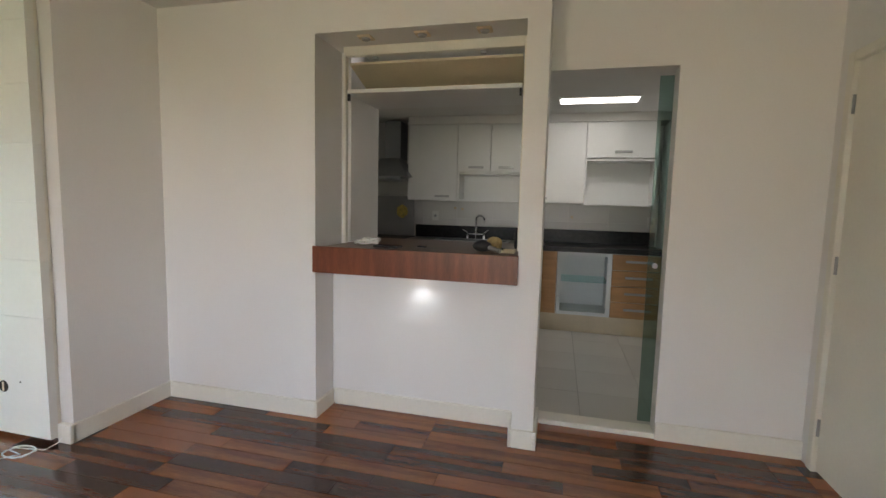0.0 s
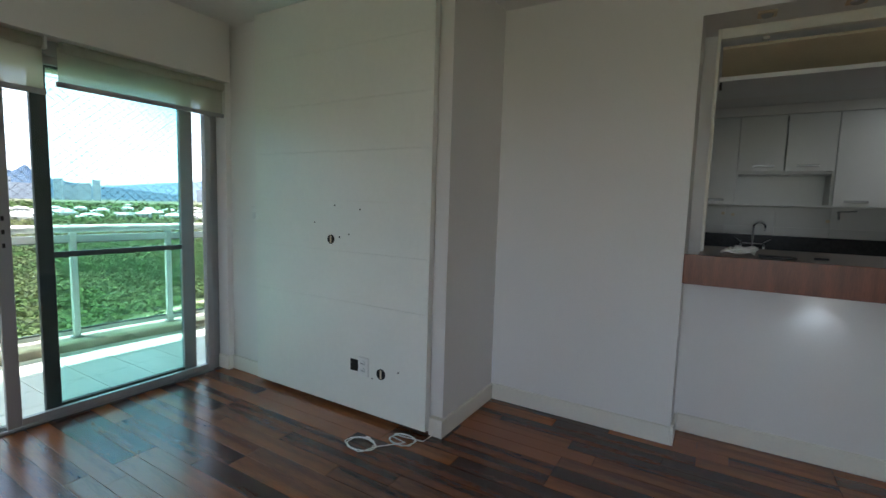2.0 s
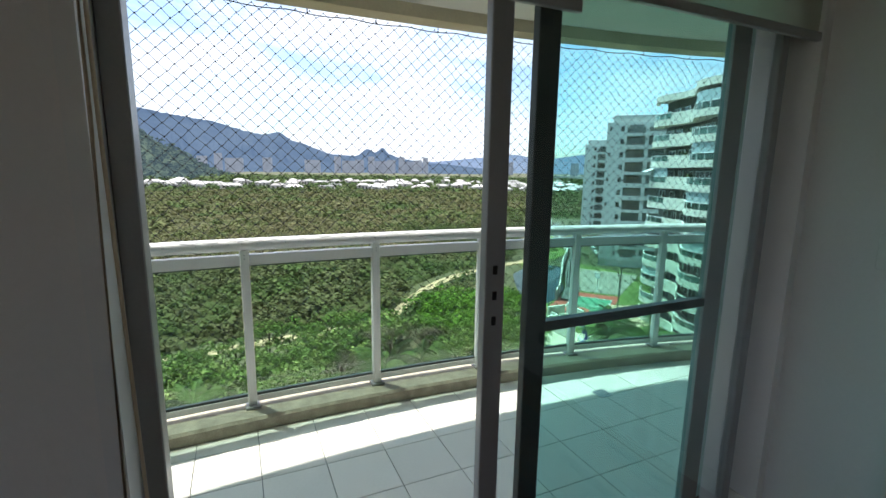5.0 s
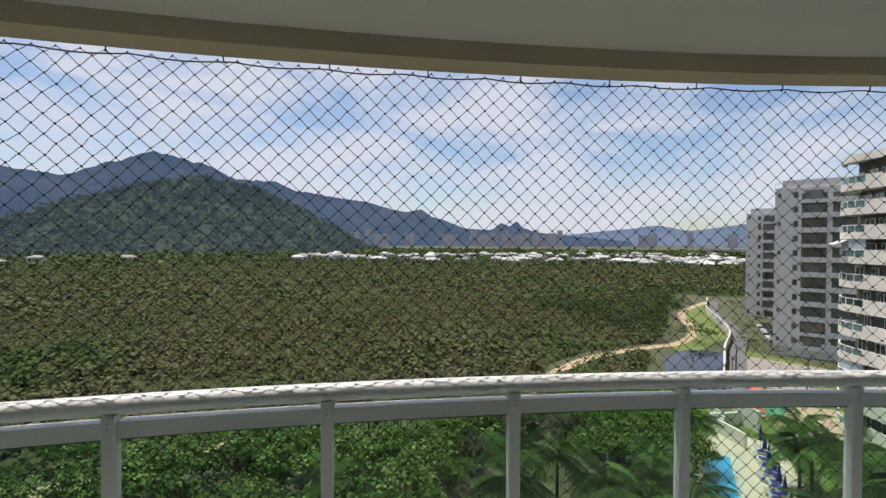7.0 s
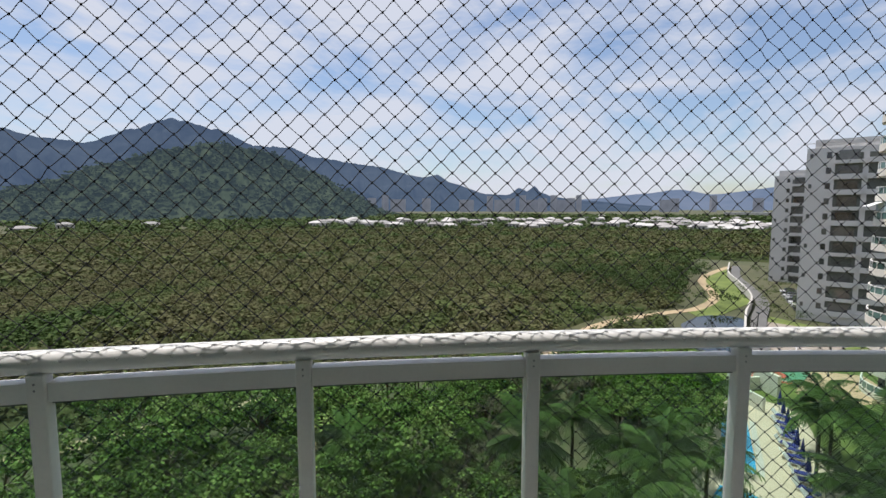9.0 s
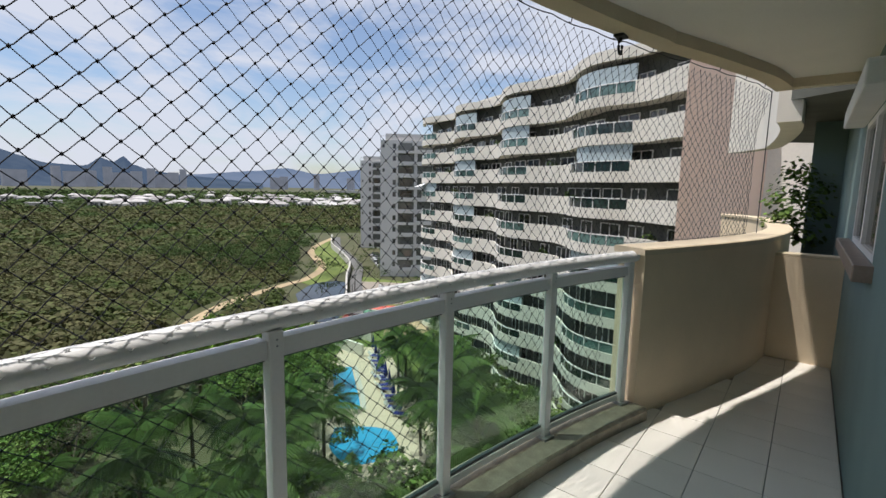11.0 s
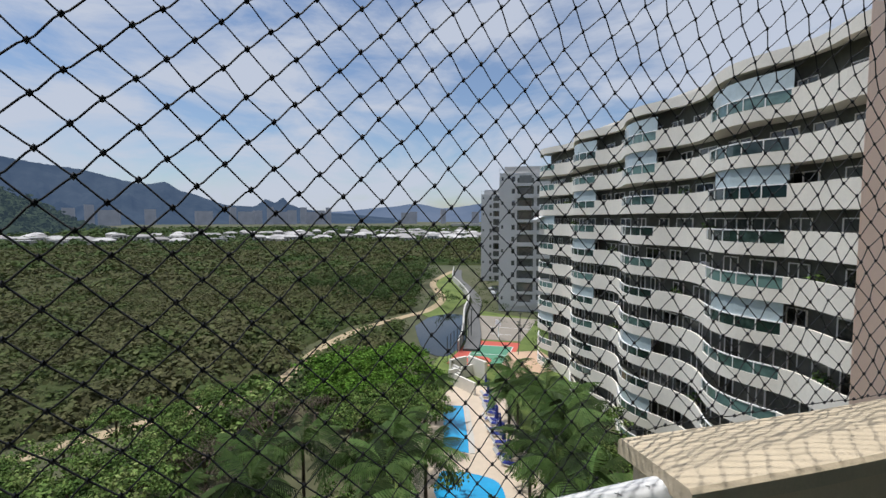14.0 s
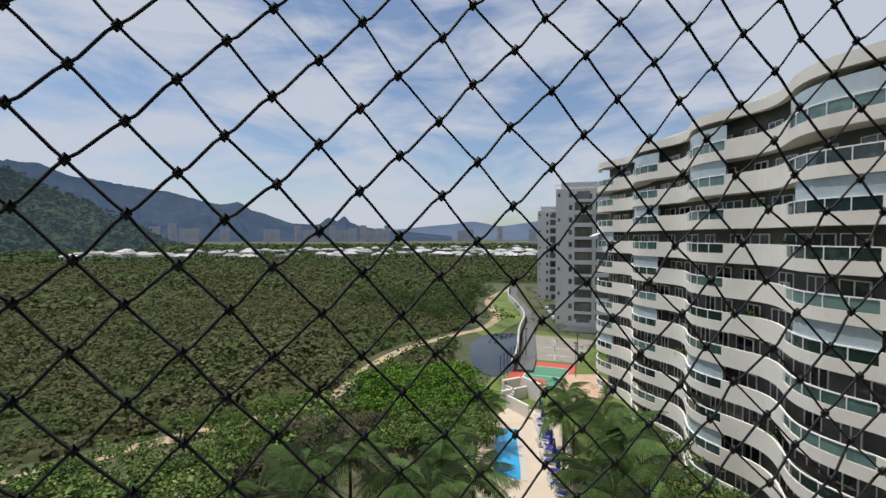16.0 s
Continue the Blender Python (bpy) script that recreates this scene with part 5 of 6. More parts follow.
for k in range(-7, 4):
    z = 2.9 * k
    zl = z - 0.80 if k > -7 else GZ + 0.0
    segs = [(0.0, 5.0), (11.6, 18.6), (25.0, 31.0), (37.2, 44.0), (49.6, SE)]
    for s0, s1 in segs:
        part("parapet", sweep([(-0.09, zl), (-0.09, z + 0.85), (0.09, z + 0.85), (0.09, zl)], fline(s0, s1)), M_FACADE, flats)
    for b, (s0, s1) in enumerate(BAYS):
        ln = fline(s0, s1, 0.0, 0.8)
        part("parapet", sweep([(-0.09, zl), (-0.09, z + 0.02), (0.09, z + 0.02), (0.09, zl)], ln), M_FACADE, flats)
        g = part("balustrade_glass", sweep([(-0.015, z + 0.06), (-0.015, z + 0.80), (0.015, z + 0.80), (0.015, z + 0.06)], ln), M_GPANE, flats)
        part("handrail", sweep([(-0.06, z + 0.80), (-0.06, z + 0.88), (0.06, z + 0.88), (0.06, z + 0.80)], ln), M_RAIL, g)
        for q in range(6):
            px, py = fpt(s0 + (s1 - s0) * q / 5, 0.03)
            box_part("post", (px - 0.03, px + 0.03, py - 0.03, py + 0.03, z + 0.02, z + 0.82), M_RAIL, g)
        if (k, b) in glaze:
            part("curtain_glazing", sweep([(-0.02, z + 0.88), (-0.02, z + 2.08), (0.02, z + 2.08), (0.02, z + 0.88)], fline(s0, s1 - random.choice((0, 0, 1.2)), -0.08, 0.8)), M_SCREEN, flats, "pale folding glass closing the balcony")
    part("floor_slab", sweep([(0.05, z - 0.80), (0.05, z - 0.62), (1.9, z - 0.62), (1.9, z - 0.80)], fline(0.1, SE, 0.0, 1.2)), M_FACADE, flats)
    s = 1.6
    while s < SE - 1:
        v = random.choice((0, 1))
        f = new("window", win_mesh[v])
        f.parent = flats
        x, y = fpt(s, -1.62)
        f.matrix_basis = pose(x, y, z - 0.1, rz=math.degrees(ang))
        p = new("pane", pane_mesh[v])
        p.parent = f
        s += random.choice((2.6, 3.1, 3.8))
part("roof_parapet", sweep([(-0.12, 11.25), (-0.12, 12.1), (0.35, 12.1), (0.35, 11.25)], fline(0.0, SE, -0.1)), M_FACADE, flats)
part("roof_band", sweep([(-0.1, 12.1), (-0.1, 13.0), (0.2, 13.0), (0.2, 12.1)], fline(0.4, 43, -2.6)), M_FACADE, flats)
part("roof", slab(fline(0.2, SE, -0.3, 2.0) + [(FP + FD * SE - FN * 12).to_tuple(), (FP - FN * 12).to_tuple()], 11.6, 11.75), M_CONC, flats)
for k, s in ((0, 46.2),):
    aw = part("awning", sweep([(-1.2, 2.9 * k + 1.45), (-1.2, 2.9 * k + 1.5), (0.1, 2.9 * k + 2.05), (0.1, 2.9 * k + 2.0)], fline(s, s + 3.2, 0.0)), M_AWN, flats, "white sloping awning")
for k, s in ((1, 2.2), (1, 3.0), (2, 13.5), (0, 27.3), (-1, 14.0), (-3, 28.0)):
    ac = thing("air_conditioner", "white outdoor air conditioner unit on a balcony", "air conditioner", "air conditioners on the block of flats")
    bm = boxes((-0.4, 0.4, -0.15, 0.15, 0, 0.6), bevel=0.02)
    part("case", bm, M_RAIL, ac)
    bm = bmesh.new()
    bmesh.ops.create_cone(bm, cap_ends=True, segments=16, radius1=0.22, radius2=0.22, depth=0.02, matrix=Matrix.Translation((-0.1, -0.155, 0.3)) @ Matrix.Rotation(math.pi / 2, 4, "X"))
    part("fan_grille", bm, M_BLACK, ac)
    x, y = fpt(s, -1.35)
    ac.matrix_basis = pose(x, y, 2.9 * k + 0.35, rz=math.degrees(ang) + 180)
random.seed(33)
prs = np.random.RandomState(33)
for k, s in ((1, 16.2), (0, 13.0), (-1, 3.4), (2, 27.5), (3, 20.5), (3, 34.0), (-2, 16.8), (-3, 2.6), (-4, 28.2), (0, 40.0), (1, 42.0), (-5, 14.5), (-1, 29.0), (2, 40.5)):
    x, y = fpt(s, -0.45)
    pt = thing("balcony_plant", "leafy green plant in a pot on a balcony", "plant", "plants on the balconies")
    V, F = leaf_quads(np.array([(x, y, 2.9 * k + 0.95), (x + 0.3, y - 0.1, 2.9 * k + 0.75)]), np.array([0.55, 0.4]), 40, 0.2, 0.9, prs)
    link("leaves", mesh_np("leaves", V, F), M_LEAF, pt)
    bm = bmesh.new()
    bmesh.ops.create_cone(bm, cap_ends=True, segments=10, radius1=0.2, radius2=0.26, depth=1.1, matrix=Matrix.Translation((x, y, 2.9 * k - 0.05)))
    part("pot", bm, M_CAP, pt)
for zz in (3.6, 0.7, -2.2):
    c0 = FP - FN * 10 - FD * 4.03
    w = part("side_window", boxes((c0.x - 0.06, c0.x + 0.06, c0.y - 0.7, c0.y + 0.7, zz, zz + 1.3)), M_WPANE, flats)


def tower(name, label, x, y, rz, w, d, top, floors):
    t = thing(name, label, "building")
    t.matrix_basis = pose(x, y, 0, rz=rz)
    part("body", boxes((-w / 2, w / 2, 0, d, GZ, top)), M_TOWER, t)
    part("roof_deck", boxes((-w * 0.42, w * 0.42, 0.6, d - 0.6, top, top + 1.6)), M_TOWER, t)
    part("roof_rail", boxes((-w / 2, w / 2, 0.0, 0.06, top + 0.9, top + 1.0), *[(-w / 2 + i * w / 8 - 0.03, -w / 2 + i * w / 8 + 0.03, 0, 0.06, top, top + 0.9) for i in range(9)]), M_TOWER, t)
    left = -w / 2
    # flat dark panels, proud of the wall, paint the balconies' recess shade
    box_part("recess_shade_panel", (left + 4.3, left + 8.2, -0.03, 0.02, GZ + 3, top - 1.2), M_RECESS, t, "flat dark panel standing in for the shaded balcony recess")
    box_part("recess_shade_panel", (left + 9.0, w / 2 - 0.3, -0.03, 0.02, GZ + 3, top - 1.2), M_RECESS, t, "flat dark panel standing in for the shaded balcony recess")
    for k in range(floors):
        z = top - 2.9 * (k + 1)
        box_part("window", (left + 3.0, left + 3.75, -0.04, 0.02, z + 0.9, z + 2.05), M_WPANE, t)
        if k % 2 == 0:
            box_part("window", (left + 0.5, left + 1.0, -0.04, 0.02, z + 1.1, z + 1.9), M_WPANE, t)
        r = box_part("balcony_opening", (left + 4.8, left + 7.7, -0.06, -0.031, z + 0.55, z + 2.3), M_WPANE, t)
        box_part("balcony_front", (left + 4.25, left + 8.25, -0.75, -0.63, z - 0.2, z + (0.75 if k % 3 else 0.45)), M_TOWER, r)
        box_part("balcony_floor", (left + 4.25, left + 8.25, -0.64, -0.02, z - 0.25, z - 0.1), M_TOWER, r)
        box_part("balcony_front", (left + 8.9, w / 2, -0.55, -0.04, z - 0.2, z + 0.75), M_TOWER, r)
    return t


tower("apartment_tower", "pale grey apartment tower with balcony columns", -82.5, 84.5, 42, 14.5, 14, 12.6, 11)
tower("apartment_tower", "pale grey apartment tower behind the nearer one", -104, 104, 46, 10, 12, 12.6, 11)
tower("apartment_tower", "white slender apartment tower farther off", -128, 117, 47, 13, 12, 10.5, 11)


# ---- distance: hills, mountains, town ----
def polar(az, r, z):
    a = math.radians(az)
    return (-5.0 - r * math.sin(a), 1.0 + r * math.cos(a), z)


def ridge(name, az0, az1, r, tops, mat, depth, rough, seed, label, n=260, base=GZ - 5):
    """A range of hills: summits and saddles (azimuth, elevation) joined by rounded slopes, with broken ground."""
    V, F = [], []
    rows = 16
    tops = sorted(tops)
    for j in range(rows + 1):
        f = j / rows
        for i in range(n + 1):
            az = az0 + (az1 - az0) * i / n
            k = max(q for q in range(len(tops) - 1) if q == 0 or tops[q][0] <= az)
            (a0, e0), (a1, e1) = tops[k], tops[k + 1]
            s = min(max((az - a0) / (a1 - a0), 0), 1)
            s = 0.5 * s + 0.5 * s * s * (3 - 2 * s)
            e = e0 + (e1 - e0) * s
            q = Vector((az * 0.35, f * 3.0, seed))
            e += 0.02 * e * (noise.noise(q * 3) + noise.noise(q * 8))
            top_z = math.tan(math.radians(e)) * r + 1.5
            rr = r - depth * (1 - f) ** 1.3
            z = base + (top_z - base) * (f ** 1.15)
            z += rough * (top_z - base) * math.sin(math.pi * f) * (noise.noise(q * 1.7) + 0.5 * noise.noise(q * 5.1))
            z += 0.012 * r * rough * noise.noise(q * 14) * f * (1 - f) * 2
            V.append(polar(az, rr, z))
    for j in range(rows):
        for i in range(n):
            a = j * (n + 1) + i
            F.append((a, a + 1, a + n + 2, a + n + 1))
    me = mesh_np(name, V, F)
    me.polygons.foreach_set("use_smooth", np.ones(len(F), dtype=bool))
    return tagged(link(name, me, mat), label, kind="structure")


# the haze of these ranges lies in their glowing materials
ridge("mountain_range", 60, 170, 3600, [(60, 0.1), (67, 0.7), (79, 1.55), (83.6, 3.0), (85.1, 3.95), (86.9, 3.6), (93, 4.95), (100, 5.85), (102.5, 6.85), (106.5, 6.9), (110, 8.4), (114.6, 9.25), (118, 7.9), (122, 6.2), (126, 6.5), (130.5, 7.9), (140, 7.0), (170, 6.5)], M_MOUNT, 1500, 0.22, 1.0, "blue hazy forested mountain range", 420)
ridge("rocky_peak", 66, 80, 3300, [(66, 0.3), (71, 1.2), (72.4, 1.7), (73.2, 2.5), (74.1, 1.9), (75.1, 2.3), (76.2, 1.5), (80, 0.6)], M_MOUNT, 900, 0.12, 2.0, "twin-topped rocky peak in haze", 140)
ridge("far_hills", 15, 74, 4300, [(15, 1.0), (33, 1.3), (42, 1.6), (48.5, 1.95), (54, 1.3), (57.4, 1.9), (60.5, 1.5), (67, 0.9), (74, 0.2)], M_FARHILL, 900, 0.1, 3.0, "far hills on the horizon, pale blue by painted haze", 140)
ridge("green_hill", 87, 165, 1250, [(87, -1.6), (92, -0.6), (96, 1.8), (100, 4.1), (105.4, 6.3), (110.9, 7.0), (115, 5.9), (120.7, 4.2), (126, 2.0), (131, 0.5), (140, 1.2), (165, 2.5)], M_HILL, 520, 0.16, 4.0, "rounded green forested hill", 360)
hill = bpy.data.objects["green_hill"].data
hv = np.array([v.co[:] for v in hill.vertices])
hrs = np.random.RandomState(12)
pick = hrs.randint(361, len(hv), 7000)
hp = hv[pick] * 0.5 + hv[pick - hrs.randint(0, 2, 7000) * 360] * 0.5 + hrs.normal(size=(7000, 3)) * np.array([6, 6, 0.8])
HILL_TREES = hp


pl = np.array(PATH_LINE)


def keep(P, gaps=True):
    """Places of the scrub: clear of path, lawn, pond, wall and gardens."""
    x, y = P[:, 0], P[:, 1]
    near = np.min(np.hypot(x[:, None] - pl[None, :, 0], y[:, None] - pl[None, :, 1]), axis=1)
    side = (x + 65) * 0.59 + (y - 47) * 0.81
    field = ((x + 92) / 16) ** 2 + ((y - 40) / 20) ** 2 < 0.7
    grass = (x > -84) & (y < 20) & (y > -40) & (x < -60)
    if not gaps:
        return (near > 3.2) & ((side < -9) | (np.hypot(x, y) > 230))
    return (near > 3.0) & ((side < -9) | (np.hypot(x, y) > 230)) & ~(field & (np.random.RandomState(5).rand(len(x)) > 0.3)) & ~(grass & (np.random.RandomState(6).rand(len(x)) > 0.7))


def scatter(n, r0, r1, az0, az1, rs):
    r = np.sqrt(rs.uniform(r0 * r0, r1 * r1, n))
    a = np.radians(rs.uniform(az0, az1, n))
    return np.stack([-5 - r * np.sin(a), 1 + r * np.cos(a), np.full(n, GZ)], 1)


def wood(name, label, n, r0, r1, az0, az1, size0, size1, per, qs, mat, squash=0.75, test=True, seed=1, up=0.9):
    rs = np.random.RandomState(seed)
    P = scatter(n, r0, r1, az0, az1, rs)
    if test:
        P = P[keep(P)]
    R = rs.uniform(size0, size1, len(P)) * (0.75 + 0.5 * np.array([noise.noise(Vector((p[0] * 0.03, p[1] * 0.03, seed))) + 0.5 for p in P]))
    P[:, 2] += R * 0.3 + 0.25
    V, F = leaf_quads(P, R, per, qs, squash, rs, up=up)
    return tagged(link(name, mesh_np(name, V, F), mat), label, "vegetation", kind="stuff")


def canopy():
    """The closed low canopy of the scrub: a lumpy sheet that dips under the soil where path, lawn or pond lie."""
    rr, aa = np.geomspace(60, 480, 230), np.radians(np.linspace(40, 152, 420))
    R, A = np.meshgrid(rr, aa, indexing="ij")
    P = np.stack([-5 - R.ravel() * np.sin(A.ravel()), 1 + R.ravel() * np.cos(A.ravel()), np.full(R.size, GZ)], 1)
    ok = keep(P, False)
    h = np.array([0.55 + 0.55 * noise.noise(Vector((p[0] * 0.55, p[1] * 0.55, 7.0))) + 0.5 * noise.noise(Vector((p[0] * 0.12, p[1] * 0.12, 3.0))) for p in P])
    P[:, 2] += np.where(ok, np.maximum(h, 0.15), -0.8)
    m, n = R.shape
    I = np.arange(m * n).reshape(m, n)
    F = np.stack([I[:-1, :-1], I[:-1, 1:], I[1:, 1:], I[1:, :-1]], -1).reshape(-1, 4)
    me = mesh_np("scrub_canopy", P, F)
    me.polygons.foreach_set("use_smooth", np.ones(len(F), dtype=bool))
    return me


tagged(link("scrub_canopy", canopy(), M_CANOPY), "closed low olive green and brown scrub canopy", "vegetation", kind="stuff")
wood("scrub", "dense olive and brown scrub bushes", 8500, 62, 175, 42, 152, 0.6, 2.6, 50, 0.14, M_BUSH, 0.75, seed=1, up=1.0)
wood("scrub", "dense olive and brown scrub bushes farther off", 14000, 170, 470, 40, 152, 1.0, 3.8, 24, 0.2, M_BUSH, 0.6, seed=2, up=1.0)
wood("woods", "dark green trees beyond the town", 5500, 690, 1150, 30, 155, 3.0, 6.5, 12, 0.42, M_WOODS, 0.8, test=False, seed=3)
wood("town_trees", "green trees among the houses", 3600, 425, 760, 32, 128, 2.0, 4.6, 16, 0.36, M_WOODS, 0.8, test=False, seed=4)


wood("grass_tufts", "low pale grass tufts and small bushes", 9000, 56, 130, 50, 130, 0.35, 0.8, 16, 0.4, M_BUSH, 0.8, seed=8)


# these trees take the hill's material with its painted haze
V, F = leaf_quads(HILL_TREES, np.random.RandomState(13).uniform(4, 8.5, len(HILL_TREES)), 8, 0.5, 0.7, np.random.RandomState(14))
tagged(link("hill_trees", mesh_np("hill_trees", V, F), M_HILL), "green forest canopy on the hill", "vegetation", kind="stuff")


def grove(name, label, centres, r, mat, seed, rad=(2.0, 3.2), per=150):
    rs = np.random.RandomState(seed)
    P = np.array([(cx + rs.normal() * r, cy + rs.normal() * r, GZ) for cx, cy, n in centres for _ in range(n)])
    R = rs.uniform(*rad, len(P))
    P[:, 2] += R * 0.8
    P, R = clumps(P, R, 9, 0.9, rs)
    V, F = leaf_quads(P, R, max(12, per // 8), 0.15, 0.7, rs, up=0.5)
    return tagged(link(name, mesh_np(name, V, F), mat), label, "vegetation", kind="stuff")


grove("pond_trees", "dark green trees beside the pond and lawn", [(-112, 62, 10), (-120, 68, 14), (-128, 76, 14), (-140, 84, 16), (-150, 92, 14), (-108, 68, 8), (-165, 105, 18), (-135, 76, 12), (-140, 64, 14), (-146, 54, 12), (-164, 85, 14), (-167, 68, 12), (-178, 104, 12), (-128, 60, 10)], 5.0, M_WOODS, 5)
grove("tower_garden", "garden trees between wall and towers", [(-92, 80, 6), (-100, 88, 7), (-110, 95, 7), (-122, 103, 7), (-84, 76, 4), (-70, 72, 5), (-64, 70, 5), (-118, 112, 6), (-140, 118, 8), (-150, 125, 8)], 2.6, M_WOODS, 16, (0.9, 1.9), 60)
grove("garden_shrubs", "green garden shrubs among the buildings", [(-88, 82, 4), (-96, 88, 5), (-62, 66, 5), (-57, 46, 5), (-76, 84, 5), (-112, 104, 6), (-52, 53, 3), (-130, 130, 8)], 2.2, M_LEAF, 6, (0.8, 1.6), 60)
grove("undergrowth", "dense green undergrowth below the balcony", [(-34, -8, 26), (-36, 4, 22), (-30, 6, 24), (-26, 16, 22), (-52, 8, 22), (-50, -8, 24), (-42, -20, 24), (-58, 16, 14), (-22, 30, 18), (-16, 26, 14), (-54, 26, 12), (-28, 36, 14)], 3.9, M_LEAF, 7, (0.8, 3.2), 380)

# town of low white houses
def house(name, label, w, d, h, mat, flat):
    t = thing(name, label, "house", "houses of the distant town")
    part("wall", boxes((-w / 2, w / 2, -d / 2, d / 2, 0, h)), M_HOUSE, t)
    if flat:
        part("roof", boxes((-w / 2 - 0.4, w / 2 + 0.4, -d / 2 - 0.4, d / 2 + 0.4, h, h + 0.5)), mat, t)
    else:
        bm = bmesh.new()
        a, b, c = w / 2 + 0.6, d / 2 + 0.6, w / 2 - d / 3
        v = [bm.verts.new(p) for p in ((-a, -b, h), (a, -b, h), (a, b, h), (-a, b, h), (-c, 0, h + d * 0.22), (c, 0, h + d * 0.22))]
        for q in ((0, 1, 5, 4), (1, 2, 5), (2, 3, 4, 5), (3, 0, 4), (3, 2, 1, 0)):
            bm.faces.new([v[i] for i in q])
        part("roof", bm, mat, t)
    for i in range(3):
        box_part("window", (-w * 0.35 + i * w * 0.3, -w * 0.2 + i * w * 0.3, -d / 2 - 0.05, -d / 2 + 0.02, h * 0.25, h * 0.8), M_WPANE, t)
    return t


kinds = [house("house", "low white-roofed house in the distant town", 15, 10, 4.0, M_ROOFW, False), house("house", "flat white-roofed house in the distant town", 13, 9, 4.5, M_ROOFW, True),
         house("house", "grey-roofed house in the distant town", 14, 10, 4.5, M_ROOFB, False), house("house", "two-storey white house in the distant town", 11, 9, 6.0, M_ROOFW, False)]
rs = np.random.RandomState(9)
spots = [(az, r) for az, r in zip(rs.uniform(44, 101, 120), rs.uniform(450, 680, 120))] + [(az, r) for az, r in zip(rs.uniform(36, 68, 50), rs.uniform(420, 900, 50))] + [(127, 520), (129.5, 530), (124, 560), (117, 600)]
for i, (az, r) in enumerate(spots):
    x, y, _ = polar(az, r, 0)
    m = pose(x, y, GZ, rz=rs.uniform(-30, 30) + az)
    if i < 4:
        kinds[i].matrix_basis = m
    else:
        copy_thing(kinds[rs.choice([0, 0, 1, 2, 3])], m)


def far_tower(w, d, h):
    t = thing("distant_tower", "pale apartment tower in haze below the mountains", "building", "distant apartment towers")
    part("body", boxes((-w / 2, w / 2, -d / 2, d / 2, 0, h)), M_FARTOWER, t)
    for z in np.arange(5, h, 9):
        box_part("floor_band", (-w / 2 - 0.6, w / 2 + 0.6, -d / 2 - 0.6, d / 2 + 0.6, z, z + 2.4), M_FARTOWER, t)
    return t


fts = [far_tower(34, 16, 58), far_tower(22, 18, 70), far_tower(60, 18, 52)]
spots = [(93.2, 1900), (91.6, 1950), (90.0, 1900), (86.5, 2000), (78.6, 2100), (77.2, 2050), (76.0, 2100), (74.6, 2000), (73.4, 2050), (72.2, 2000), (70.9, 2000), (69.8, 2050), (68.9, 2000), (68.0, 2000), (58.4, 2200), (57.7, 2250), (54, 2300), (81.5, 2000), (50, 2300)]
for i, (az, r) in enumerate(spots):
    x, y, _ = polar(az, r, 0)
    m = pose(x, y, GZ, rz=az + rs.uniform(-25, 25))
    if i < 3:
        fts[i].matrix_basis = m
    else:
        copy_thing(fts[i % 3], m)
structure("airfield_strip", slab([polar(46, 1500, 0)[:2], polar(53, 1500, 0)[:2], polar(53, 1540, 0)[:2], polar(46, 1540, 0)[:2]], GZ, GZ + 7), M_ROOFW, "pale strip of sheds in the distance")


def car(label, mat):
    t = thing("car", label, "car", "cars parked by the towers")
    bm = boxes((-2.1, 2.1, -0.85, 0.85, 0.35, 0.85), bevel=0.12)
    part("body", bm, mat, t)
    bm = boxes((-1.2, 1.1, -0.75, 0.75, 0.82, 1.42), bevel=0.2)
    part("cabin", bm, M_WPANE, t)
    for x in (-1.3, 1.3):
        for y in (-0.82, 0.82):
            bm = bmesh.new()
            bmesh.ops.create_cone(bm, cap_ends=True, segments=12, radius1=0.33, radius2=0.33, depth=0.2, matrix=Matrix.Translation((x, y, 0.33)) @ Matrix.Rotation(math.pi / 2, 4, "X"))
            part("wheel", bm, M_BLACK, t)
    return t


structure("car_park", slab([(-92, 84), (-112, 98), (-118, 108), (-100, 100), (-88, 92)], GZ - 0.05, GZ + 0.04), M_ASPHALT, "asphalt car park beside the towers")
cw, cd = car("white parked car beside the tower", M_CARW), car("dark parked car beside the tower", M_CARD)
for i in range(8):
    m = pose(-94 - 2.6 * i, 87.5 + 1.9 * i, GZ + 0.04, rz=55)
    src = cw if i % 3 else cd
    if i in (0, 1):
        src.matrix_basis = m
    else:
        copy_thing(src, m)

